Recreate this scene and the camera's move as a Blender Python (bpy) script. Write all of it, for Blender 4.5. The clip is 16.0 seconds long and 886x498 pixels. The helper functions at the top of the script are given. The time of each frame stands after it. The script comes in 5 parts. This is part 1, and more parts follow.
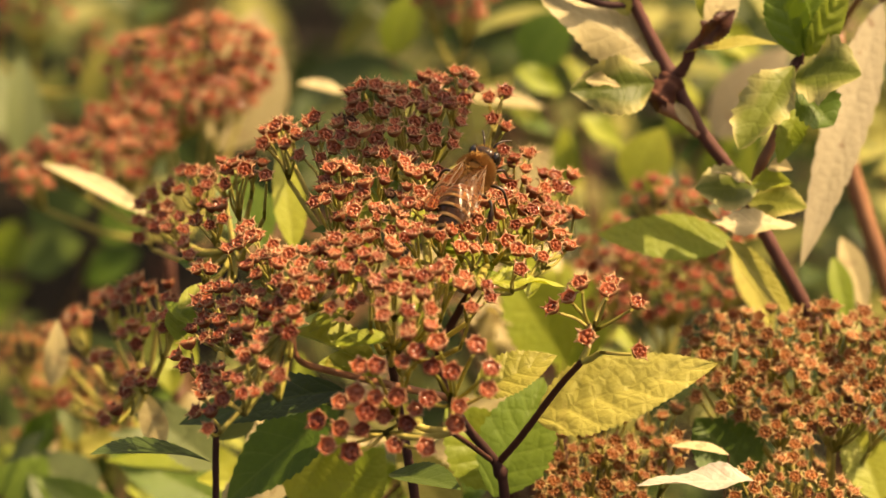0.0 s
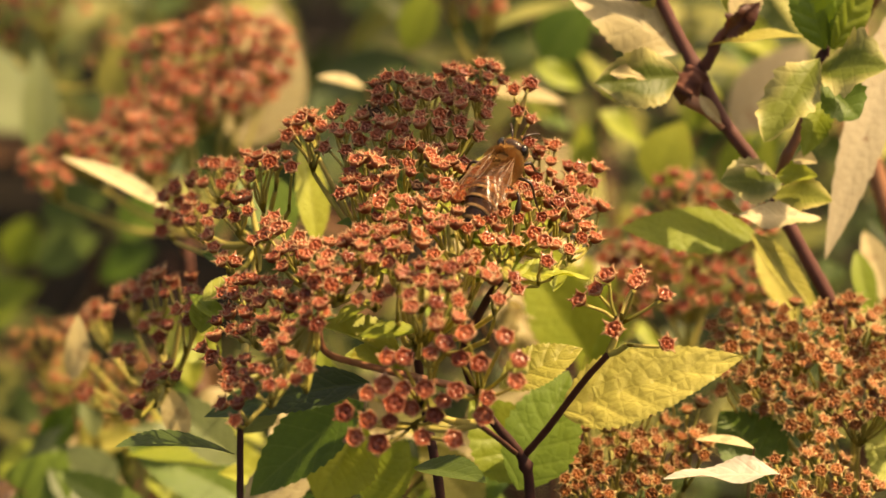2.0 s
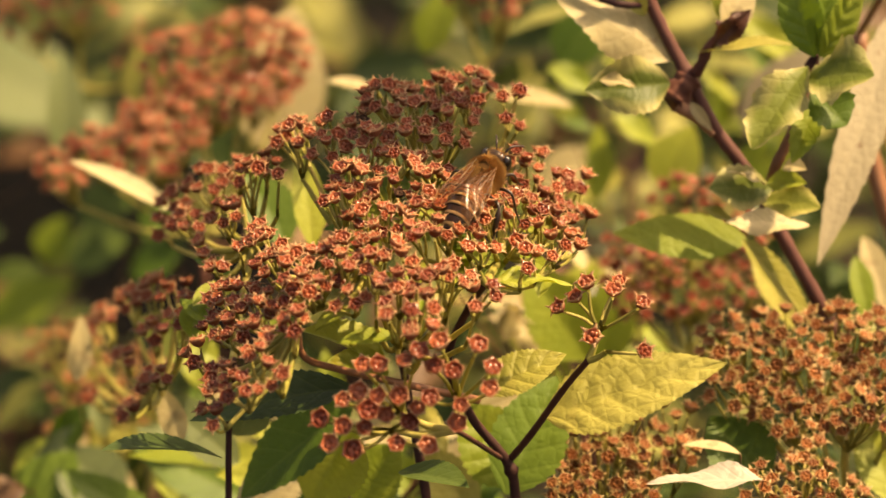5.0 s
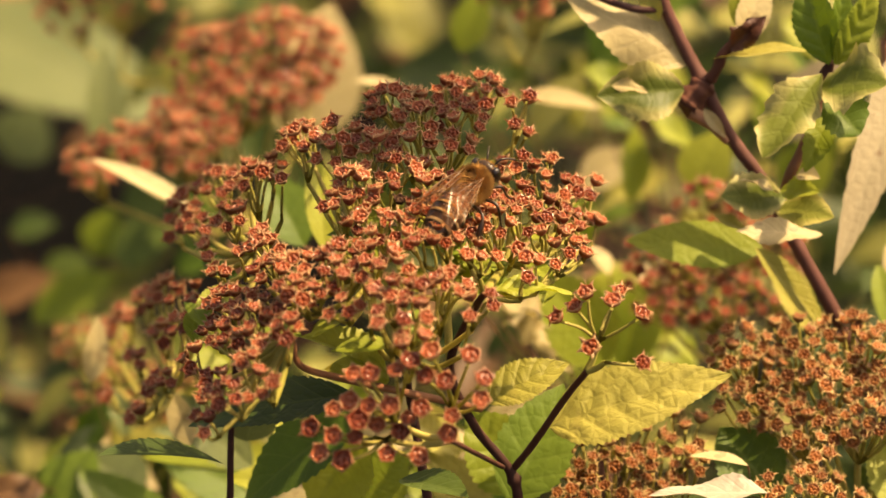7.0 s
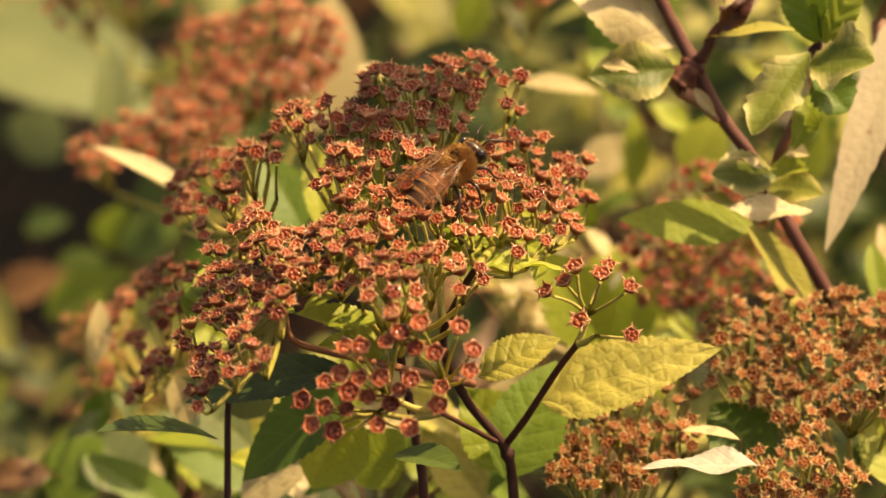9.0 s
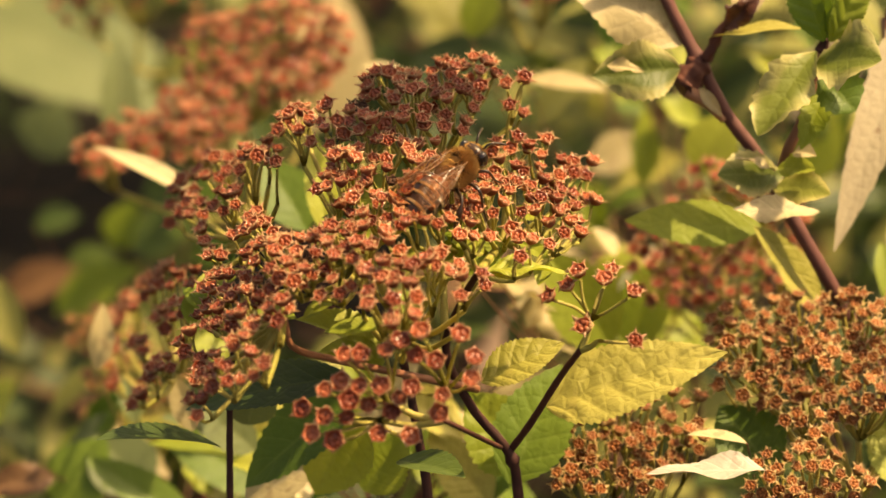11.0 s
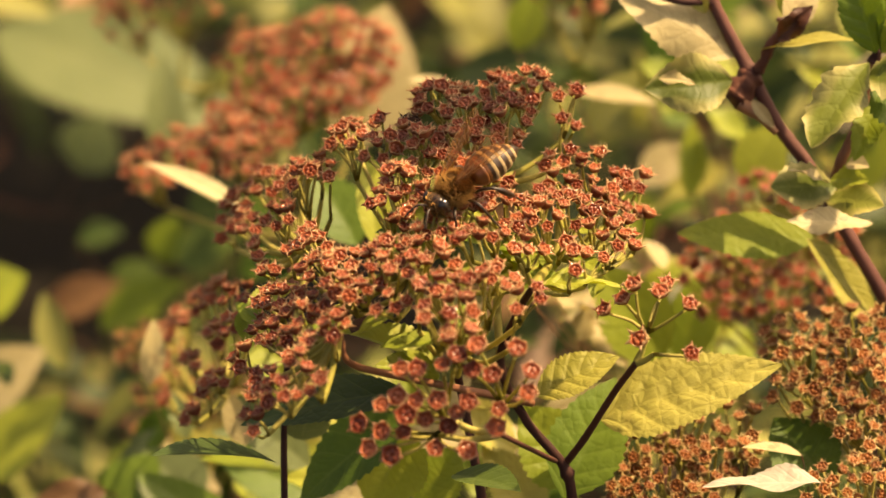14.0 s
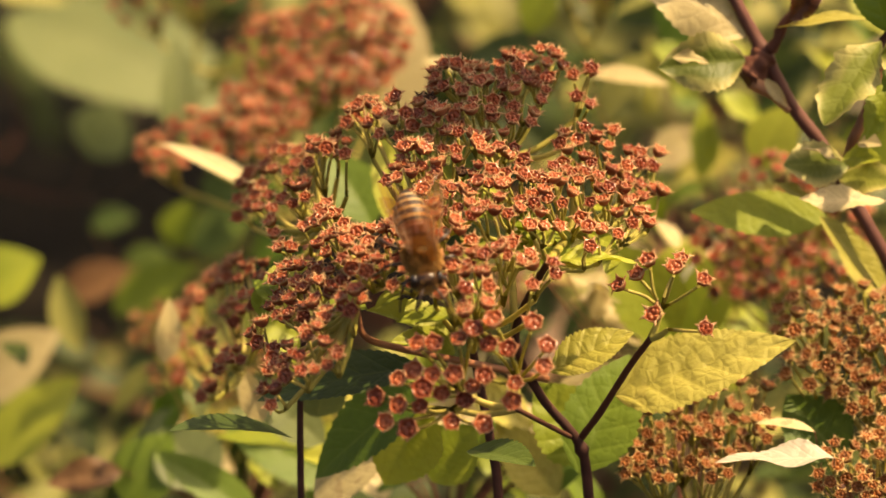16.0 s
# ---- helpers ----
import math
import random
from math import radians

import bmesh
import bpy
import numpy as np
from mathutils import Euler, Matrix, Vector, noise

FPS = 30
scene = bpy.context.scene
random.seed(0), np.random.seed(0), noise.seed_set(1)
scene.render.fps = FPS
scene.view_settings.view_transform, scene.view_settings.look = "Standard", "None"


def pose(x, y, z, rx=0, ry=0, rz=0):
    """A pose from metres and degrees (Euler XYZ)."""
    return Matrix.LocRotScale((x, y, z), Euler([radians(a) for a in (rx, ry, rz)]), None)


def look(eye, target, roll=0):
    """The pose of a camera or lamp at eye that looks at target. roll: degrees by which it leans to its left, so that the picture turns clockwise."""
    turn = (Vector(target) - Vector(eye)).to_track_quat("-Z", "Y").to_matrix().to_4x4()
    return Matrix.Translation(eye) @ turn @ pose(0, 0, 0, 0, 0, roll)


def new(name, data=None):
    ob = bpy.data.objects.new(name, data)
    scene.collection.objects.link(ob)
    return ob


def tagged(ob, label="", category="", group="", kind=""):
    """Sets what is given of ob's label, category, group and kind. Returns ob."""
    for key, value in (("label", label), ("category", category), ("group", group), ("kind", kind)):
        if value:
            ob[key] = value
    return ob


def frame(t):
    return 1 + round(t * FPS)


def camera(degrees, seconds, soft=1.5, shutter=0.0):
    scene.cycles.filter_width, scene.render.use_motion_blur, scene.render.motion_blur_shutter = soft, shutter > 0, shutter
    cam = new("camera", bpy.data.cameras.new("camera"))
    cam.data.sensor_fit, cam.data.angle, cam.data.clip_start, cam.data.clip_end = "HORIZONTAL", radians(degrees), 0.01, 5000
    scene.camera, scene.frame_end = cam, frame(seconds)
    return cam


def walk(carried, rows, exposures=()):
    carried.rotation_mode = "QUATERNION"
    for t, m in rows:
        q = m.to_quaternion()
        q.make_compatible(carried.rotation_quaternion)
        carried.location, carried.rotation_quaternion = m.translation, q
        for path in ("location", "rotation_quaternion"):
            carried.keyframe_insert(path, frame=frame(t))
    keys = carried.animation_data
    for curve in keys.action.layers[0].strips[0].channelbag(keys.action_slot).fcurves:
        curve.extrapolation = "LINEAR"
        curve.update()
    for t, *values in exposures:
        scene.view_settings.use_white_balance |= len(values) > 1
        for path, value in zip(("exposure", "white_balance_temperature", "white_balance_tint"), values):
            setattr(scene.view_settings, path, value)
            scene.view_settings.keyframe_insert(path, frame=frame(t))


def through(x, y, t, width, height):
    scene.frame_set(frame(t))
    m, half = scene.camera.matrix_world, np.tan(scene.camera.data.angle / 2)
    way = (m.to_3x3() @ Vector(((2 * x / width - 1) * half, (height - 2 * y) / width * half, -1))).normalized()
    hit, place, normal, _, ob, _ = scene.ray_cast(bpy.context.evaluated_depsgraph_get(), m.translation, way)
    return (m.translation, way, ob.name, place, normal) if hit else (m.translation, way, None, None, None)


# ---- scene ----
MM = 0.001
HEART = Vector((0.0, 0.0, 0.62))          # middle of the large seed head
SLANT = radians(35)                        # the bush is seen this far from above
ACROSS = Vector((1, 0, 0))
RISE = Vector((0, math.sin(SLANT), math.cos(SLANT)))
DEEP = Vector((0, math.cos(SLANT), -math.sin(SLANT)))


def way(u, v, w):
    """A direction: across, up the slant, into the bush."""
    return ACROSS * u + RISE * v + DEEP * w


def at(u, v, w):
    """A place in the bush, in millimetres across, up the slant and into depth."""
    return HEART + way(u, v, w) * MM


# ---- camera ----
cam = camera(12.0, 16.0, soft=1.5, shutter=0.4)
cam.data.dof.use_dof = True
cam.data.dof.focus_distance = 0.486
cam.data.dof.aperture_fstop = 25.0
cam.data.dof.aperture_blades = 0
walk(cam, [
    (0.0, pose(0.00000, -0.40958, 0.90679, 55.0030, 0.0069, -0.0103)),
    (0.5, pose(0.00127, -0.41096, 0.90665, 55.1049, 0.1208, 0.0645)),
    (1.0, pose(-0.00011, -0.41109, 0.90668, 55.0634, 0.1728, -0.0369)),
    (1.5, pose(-0.00143, -0.41044, 0.90526, 55.1371, 0.0670, 0.0206)),
    (2.0, pose(-0.00410, -0.40943, 0.90470, 55.0898, -0.1102, -0.0879)),
    (2.5, pose(-0.00440, -0.40969, 0.90572, 55.2635, -0.2151, -0.0356)),
    (3.0, pose(-0.00426, -0.41230, 0.90721, 55.2617, -0.1205, -0.1228)),
    (3.5, pose(-0.00250, -0.41180, 0.90758, 55.1038, 0.2988, -0.0574)),
    (4.0, pose(-0.00215, -0.41086, 0.90729, 55.1505, 0.4327, 0.1484)),
    (4.5, pose(0.00474, -0.41134, 0.90834, 54.8823, 0.7293, 0.9315)),
    (4.7, pose(0.00856, -0.41143, 0.90868, 54.9046, 0.7822, 1.1590)),
    (6.8, pose(0.02853, -0.40390, 0.90967, 54.4658, 1.1780, 3.5725)),
    (7.0, pose(0.03028, -0.40440, 0.90925, 54.5676, 1.4818, 3.5287)),
    (7.5, pose(0.03359, -0.40698, 0.90849, 54.7828, 1.7843, 3.6509)),
    (8.0, pose(0.03520, -0.41093, 0.90769, 54.9765, 1.9965, 3.7997)),
    (8.5, pose(0.03657, -0.41319, 0.90729, 55.0746, 2.0628, 3.8902)),
    (9.0, pose(0.03680, -0.41242, 0.90781, 54.9496, 2.1252, 3.8059)),
    (9.5, pose(0.03702, -0.41130, 0.90858, 54.9110, 2.3222, 3.8465)),
    (9.7, pose(0.03669, -0.41113, 0.90850, 54.9574, 2.3154, 3.8796)),
    (11.8, pose(0.04318, -0.40213, 0.90679, 54.4749, 3.2465, 4.0801)),
    (12.0, pose(0.04365, -0.40173, 0.90676, 54.5219, 3.3980, 4.0691)),
    (12.5, pose(0.04293, -0.40213, 0.90675, 54.5583, 3.4228, 4.0759)),
    (13.0, pose(0.04109, -0.40151, 0.90717, 54.5601, 3.3826, 3.9989)),
    (13.5, pose(0.03888, -0.40347, 0.90709, 54.6701, 3.2136, 4.0322)),
    (14.0, pose(0.03635, -0.40556, 0.90751, 54.7757, 3.1023, 4.0563)),
    (14.5, pose(0.03595, -0.40758, 0.90696, 54.9385, 3.1081, 4.1099)),
    (15.0, pose(0.03446, -0.40878, 0.90799, 54.8176, 3.0602, 4.0995)),
    (15.5, pose(0.03541, -0.40972, 0.90752, 54.8350, 3.1110, 4.2673)),
    (16.0, pose(0.03525, -0.41005, 0.90706, 54.8078, 3.1180, 4.1043)),
], exposures=[(0.0, 0.94, 9200, 14), (16.0, 0.94, 9200, 14)])

# ---- light ----
SUN_TO = Vector((0.52, 0.27, 0.80)).normalized()
world = bpy.data.worlds.new("world")
scene.world = world
world.use_nodes = True
wn = world.node_tree.nodes
sky = wn.new("ShaderNodeTexSky")
sky.sky_type = "NISHITA"
sky.sun_disc = False
sky.dust_density, sky.ozone_density = 6.0, 0.5
sky.sun_elevation = math.asin(SUN_TO.z)
sky.sun_rotation = math.atan2(SUN_TO.x, SUN_TO.y)
world.node_tree.links.new(sky.outputs[0], wn["Background"].inputs[0])
wn["Background"].inputs[1].default_value = 0.125
sun = new("sun", bpy.data.lights.new("sun", "SUN"))
sun.data.energy, sun.data.angle, sun.data.color = 5.0, radians(0.6), (1.0, 0.86, 0.62)
sun.matrix_world = look(SUN_TO * 5, (0, 0, 0))


# ---- materials ----
def material(name, rough=0.6, spec=0.4):
    m = bpy.data.materials.new(name)
    m.use_nodes = True
    b = m.node_tree.nodes["Principled BSDF"]
    b.inputs["Roughness"].default_value = rough
    b.inputs["Specular IOR Level"].default_value = spec
    return m, m.node_tree.nodes, m.node_tree.links, b


def ramp(nodes, stops):
    r = nodes.new("ShaderNodeValToRGB")
    e = r.color_ramp.elements
    while len(e) < len(stops):
        e.new(0.5)
    for el, (p, c) in zip(e, stops):
        el.position, el.color = p, (*c, 1)
    return r


def calc(nodes, links, op, a, b=None):
    n = nodes.new("ShaderNodeMath")
    n.operation = op
    for i, x in enumerate((a, b)):
        if x is None:
            continue
        if isinstance(x, (int, float)):
            n.inputs[i].default_value = x
        else:
            links.new(x, n.inputs[i])
    return n.outputs[0]


def mixed(nodes, links, kind, fac, a, b):
    n = nodes.new("ShaderNodeMix")
    n.data_type, n.blend_type = "RGBA", kind
    for s, x in ((n.inputs[0], fac), (n.inputs[6], a), (n.inputs[7], b)):
        if isinstance(x, (int, float)):
            s.default_value = x
        elif isinstance(x, tuple):
            s.default_value = (*x, 1)
        else:
            links.new(x, s)
    return n.outputs[2]


def noise_tex(nodes, links, scale, detail=3.0, coord="Object"):
    tc = nodes.new("ShaderNodeTexCoord")
    n = nodes.new("ShaderNodeTexNoise")
    n.inputs["Scale"].default_value, n.inputs["Detail"].default_value = scale, detail
    links.new(tc.outputs[coord], n.inputs["Vector"])
    return n.outputs[0]


def leaf_material(name, low, high, vein, through_col, through=0.35, island=False, rough=0.5, spots=0.0, margin=None, relief=0.22):
    """Leaf blade: two tones over blotches, paler veins, light that comes through."""
    m, n, l, b = material(name, rough, 0.3)
    tc = n.new("ShaderNodeTexCoord")
    sep = n.new("ShaderNodeSeparateXYZ")
    l.new(tc.outputs["UV"], sep.inputs[0])
    side = calc(n, l, "ABSOLUTE", sep.outputs[1])
    run = calc(n, l, "SUBTRACT", sep.outputs[0], calc(n, l, "MULTIPLY", side, 0.2))
    wave = calc(n, l, "ABSOLUTE", calc(n, l, "SINE", calc(n, l, "MULTIPLY", run, 18.0)))
    rib = calc(n, l, "GREATER_THAN", 0.09, wave)
    mid = calc(n, l, "LESS_THAN", side, 0.05)
    ribs = calc(n, l, "MAXIMUM", rib, mid)
    blot = noise_tex(n, l, 90, 4)
    if island:
        g = n.new("ShaderNodeNewGeometry")
        rnd = g.outputs["Random Per Island"]
    else:
        o = n.new("ShaderNodeObjectInfo")
        rnd = o.outputs["Random"]
    tone = calc(n, l, "ADD", calc(n, l, "ADD", calc(n, l, "MULTIPLY", blot, 0.6), 0.15) if not island else calc(n, l, "MULTIPLY", blot, 0.4), calc(n, l, "MULTIPLY", calc(n, l, "SUBTRACT", rnd, 0.5), 0.5 if not island else 1.1))
    r = ramp(n, [(0.2, low), (0.75, high)])
    l.new(tone, r.inputs[0])
    col = mixed(n, l, "MIX", calc(n, l, "MULTIPLY", ribs, 0.25), r.outputs[0], vein)
    fine = noise_tex(n, l, 1500, 3)
    if margin:                                            # pale border of uneven width
        edge = calc(n, l, "ADD", side, calc(n, l, "MULTIPLY", calc(n, l, "SUBTRACT", noise_tex(n, l, 220, 2), 0.5), 0.9))
        mask = n.new("ShaderNodeMapRange")
        mask.inputs[1].default_value, mask.inputs[2].default_value = 0.45, 1.15
        l.new(edge, mask.inputs[0])
        col = mixed(n, l, "MIX", mask.outputs[0], col, margin)
    col = mixed(n, l, "MULTIPLY", 0.22, col, ramp_out(n, l, fine, (0.6, 0.6, 0.6), (1, 1, 1)))
    if spots:
        sp = noise_tex(n, l, 420, 4)
        col = mixed(n, l, "MIX", calc(n, l, "MULTIPLY", calc(n, l, "GREATER_THAN", sp, 0.66), spots), col, (0.16, 0.07, 0.03))
    l.new(col, b.inputs["Base Color"])
    bump = n.new("ShaderNodeBump")
    bump.inputs["Strength"].default_value, bump.inputs["Distance"].default_value = relief, 0.00035
    cell = n.new("ShaderNodeTexVoronoi")
    cell.feature = "DISTANCE_TO_EDGE"
    cell.inputs["Scale"].default_value = 650
    l.new(tc.outputs["Object"], cell.inputs["Vector"])
    l.new(calc(n, l, "ADD", calc(n, l, "ADD", calc(n, l, "MULTIPLY", fine, 0.5), calc(n, l, "MULTIPLY", calc(n, l, "MINIMUM", wave, 0.5), 0.9)), calc(n, l, "MULTIPLY", calc(n, l, "MINIMUM", cell.outputs[0], 0.25), 2.0)), bump.inputs["Height"])
    l.new(bump.outputs[0], b.inputs["Normal"])
    tr = n.new("ShaderNodeBsdfTranslucent")
    l.new(mixed(n, l, "MULTIPLY", 1.0, col, through_col), tr.inputs[0])
    l.new(bump.outputs[0], tr.inputs["Normal"])
    mx = n.new("ShaderNodeMixShader")
    mx.inputs[0].default_value = through
    l.new(b.outputs[0], mx.inputs[1])
    l.new(tr.outputs[0], mx.inputs[2])
    l.new(mx.outputs[0], n["Material Output"].inputs[0])
    return m


def ramp_out(n, l, fac, a, b):
    r = ramp(n, [(0.3, a), (0.7, b)])
    l.new(fac, r.inputs[0])
    return r.outputs[0]


def plain(name, low, high, scale=600, rough=0.55, spec=0.4, vary=0.5, bump=0.3, glow=0.0):
    """A tissue of two tones in fine and coarse grain, a little different on every piece."""
    m, n, l, b = material(name, rough, spec)
    a = noise_tex(n, l, scale, 4)
    c = noise_tex(n, l, scale * 0.15, 2)
    o = n.new("ShaderNodeObjectInfo")
    tone = calc(n, l, "ADD", calc(n, l, "MULTIPLY", calc(n, l, "ADD", a, c), 0.5), calc(n, l, "MULTIPLY", calc(n, l, "SUBTRACT", o.outputs["Random"], 0.5), vary))
    r = ramp(n, [(0.25, low), (0.75, high)])
    l.new(tone, r.inputs[0])
    l.new(r.outputs[0], b.inputs["Base Color"])
    bp = n.new("ShaderNodeBump")
    bp.inputs["Strength"].default_value, bp.inputs["Distance"].default_value = bump, 0.00015
    l.new(a, bp.inputs["Height"])
    l.new(bp.outputs[0], b.inputs["Normal"])
    if glow:                                              # thin tissue lets light through
        tr = n.new("ShaderNodeBsdfTranslucent")
        l.new(r.outputs[0], tr.inputs[0])
        mx = n.new("ShaderNodeMixShader")
        mx.inputs[0].default_value = glow
        l.new(b.outputs[0], mx.inputs[1])
        l.new(tr.outputs[0], mx.inputs[2])
        l.new(mx.outputs[0], n["Material Output"].inputs[0])
    return m


YELLOW = leaf_material("leaf_yellow", (0.265, 0.25, 0.05), (0.39, 0.345, 0.085), (0.27, 0.24, 0.05), (1.0, 0.95, 0.5), 0.3, spots=0.1, relief=0.36)
LIME = leaf_material("leaf_lime", (0.18, 0.24, 0.025), (0.38, 0.39, 0.06), (0.24, 0.27, 0.05), (1.0, 1.0, 0.45), 0.4)
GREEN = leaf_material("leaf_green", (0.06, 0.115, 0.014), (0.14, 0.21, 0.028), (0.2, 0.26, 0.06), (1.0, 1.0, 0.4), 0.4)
CREAM = leaf_material("leaf_cream", (0.40, 0.325, 0.155), (0.58, 0.485, 0.275), (0.70, 0.58, 0.36), (1.0, 0.9, 0.55), 0.35, spots=0.3)
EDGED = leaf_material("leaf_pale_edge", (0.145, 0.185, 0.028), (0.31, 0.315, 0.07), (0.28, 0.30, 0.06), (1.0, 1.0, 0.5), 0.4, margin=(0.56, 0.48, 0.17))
# darker copy of GREEN: the shade on low leaves is in its colour
SHADEGREEN = leaf_material("leaf_green_shaded", (0.032, 0.058, 0.012), (0.085, 0.125, 0.022), (0.12, 0.16, 0.04), (1.0, 1.0, 0.4), 0.3, rough=0.55)
# EDGED darkened: shade on the twig's leaves is put into this colour
SHADED = leaf_material("leaf_pale_edge_shaded", (0.075, 0.1, 0.014), (0.18, 0.205, 0.034), (0.2, 0.23, 0.06), (1.0, 1.0, 0.5), 0.3, margin=(0.46, 0.4, 0.17))
PALE = leaf_material("leaf_bleached", (0.42, 0.37, 0.29), (0.62, 0.57, 0.47), (0.8, 0.75, 0.6), (1.0, 0.95, 0.8), 0.3, spots=0.2)
DRYBROWN = leaf_material("leaf_withered_brown", (0.05, 0.02, 0.013), (0.15, 0.06, 0.035), (0.1, 0.04, 0.02), (1.0, 0.6, 0.4), 0.15)
PINKISH = leaf_material("leaf_dry", (0.31, 0.255, 0.155), (0.46, 0.39, 0.25), (0.52, 0.45, 0.3), (1.0, 0.85, 0.6), 0.3, spots=0.5)
SAGE = leaf_material("leaf_sage", (0.10, 0.13, 0.05), (0.17, 0.2, 0.085), (0.25, 0.27, 0.13), (1.0, 1.0, 0.6), 0.35)
MASS = leaf_material("leaf_mass", (0.035, 0.06, 0.011), (0.44, 0.41, 0.125), (0.3, 0.3, 0.08), (1.0, 1.0, 0.45), 0.4, island=True)
RUSTY = leaf_material("leaf_rust", (0.11, 0.052, 0.022), (0.27, 0.155, 0.068), (0.36, 0.2, 0.09), (1.0, 0.7, 0.4), 0.3, island=True)

CUP = plain("cup_red_brown", (0.20, 0.055, 0.03), (0.38, 0.135, 0.07), 900, 0.7, 0.1, glow=0.4)
SEPAL = plain("sepal_tan", (0.29, 0.115, 0.055), (0.61, 0.36, 0.185), 1500, 0.5, 0.35, glow=0.4)
AWN = plain("filament_pale", (0.44, 0.24, 0.105), (0.74, 0.53, 0.28), 1200, 0.45, 0.35, glow=0.3)
ROSE = plain("sepal_rose", (0.40, 0.16, 0.085), (0.66, 0.40, 0.23), 900, 0.65, 0.2, glow=0.45)
SEED = plain("follicle_red", (0.24, 0.048, 0.021), (0.49, 0.14, 0.06), 1400, 0.22, 0.5, glow=0.38)
STALK = plain("stalk_green", (0.30, 0.27, 0.055), (0.52, 0.43, 0.13), 700, 0.6, 0.2, glow=0.3)
REDTWIG = plain("twig_bright", (0.17, 0.062, 0.03), (0.32, 0.135, 0.066), 500, 0.5, 0.4, bump=0.5)
BARK = plain("bark_purple", (0.038, 0.013, 0.009), (0.11, 0.04, 0.025), 500, 0.7, 0.2, bump=0.6)
TWIG = plain("twig_red", (0.14, 0.055, 0.028), (0.29, 0.13, 0.06), 500, 0.5, 0.4, bump=0.5)
TANCUP = plain("cup_tawny", (0.25, 0.12, 0.046), (0.41, 0.23, 0.09), 900, 0.7, 0.1, glow=0.45)
TANSEPAL = plain("sepal_straw", (0.34, 0.215, 0.082), (0.55, 0.385, 0.17), 900, 0.6, 0.3, glow=0.4)
TANSEED = plain("follicle_rust", (0.27, 0.09, 0.028), (0.43, 0.165, 0.053), 1400, 0.35, 0.35, glow=0.3)
DARKCUP = plain("cup_withered", (0.04, 0.018, 0.01), (0.1, 0.045, 0.025), 900, 0.75, 0.15)
TWIGBARK = plain("bark_brown", (0.045, 0.015, 0.012), (0.105, 0.04, 0.03), 500, 0.65, 0.25, bump=0.6)
# darker than wet soil; shade under the bush is put into the colour
SOIL_SHADED = plain("soil", (0.007, 0.005, 0.003), (0.02, 0.014, 0.008), 40, 0.9, 0.2, bump=1.0)


# ---- building blocks ----
def link_mesh(name, verts, faces, mats, idx=None, smooth=True, uv=None):
    me = bpy.data.meshes.new(name)
    me.from_pydata([tuple(v) for v in verts], [], faces)
    for m in mats:
        me.materials.append(m)
    if idx:
        me.polygons.foreach_set("material_index", idx)
    if smooth:
        me.polygons.foreach_set("use_smooth", [True] * len(me.polygons))
    if uv:
        layer = me.uv_layers.new(name="UVMap")
        for poly in me.polygons:
            for li in poly.loop_indices:
                layer.data[li].uv = uv[me.loops[li].vertex_index]
    me.update()
    return me


def part(name, me, parent, label="", m=None):
    ob = new(name, me)
    ob.parent = parent
    if m is not None:
        ob.matrix_basis = m
    if label:
        ob["label"] = label
    return ob


def thing(name, place, label, category, group="", kind=""):
    ob = new(name)
    ob.location = place
    ob.empty_display_size = 0.005
    return tagged(ob, label, category, group, kind)


def glide(pts, steps=6):
    """A smooth line through the points (Catmull-Rom)."""
    p = [Vector(q) for q in pts]
    p = [p[0] * 2 - p[1]] + p + [p[-1] * 2 - p[-2]]
    out = []
    for i in range(1, len(p) - 2):
        for s in range(steps):
            t = s / steps
            out.append(0.5 * ((2 * p[i]) + (p[i + 1] - p[i - 1]) * t + (2 * p[i - 1] - 5 * p[i] + 4 * p[i + 1] - p[i + 2]) * t * t
                              + (3 * p[i] - p[i - 1] - 3 * p[i + 1] + p[i + 2]) * t ** 3))
    out.append(p[-2])
    return out


def tube(verts, faces, line, radius, sides=6, rough=0.0):
    """Adds a tapering tube along the line; radius is a function of 0..1."""
    start = len(verts)
    n = len(line)
    side = None
    for i, c in enumerate(line):
        d = (line[min(i + 1, n - 1)] - line[max(i - 1, 0)]).normalized()
        if side is None:
            side = d.orthogonal().normalized()
        side = (side - d * side.dot(d)).normalized()
        up = d.cross(side)
        r = radius(i / (n - 1))
        for k in range(sides):
            a = math.tau * k / sides
            q = r * (1 + rough * noise.noise(c * 900 + Vector((k, 0, 0))))
            verts.append(c + (side * math.cos(a) + up * math.sin(a)) * q)
    for i in range(n - 1):
        for k in range(sides):
            a, b = start + i * sides + k, start + i * sides + (k + 1) % sides
            faces.append((a, b, b + sides, a + sides))
    faces.append(tuple(start + k for k in reversed(range(sides))))
    faces.append(tuple(start + (n - 1) * sides + k for k in range(sides)))


def stem_part(name, pts, r0, r1, mat, parent, label="", sides=9, rough=0.12, nodes=()):
    """A stem through places in metres, with swollen nodes at the given fractions; lives in the parent's space."""
    org = parent.location if parent.parent is None else parent.parent.location + parent.location
    v, f = [], []
    line = [p - org for p in glide(pts, 10)]

    def radius(t):
        r = r0 + (r1 - r0) * t
        for c in nodes:
            r *= 1 + 0.55 * math.exp(-((t - c) / 0.018) ** 2)
        return r * MM
    tube(v, f, line, radius, sides, rough)
    return part(name, link_mesh(name, v, f, [mat]), parent, label)


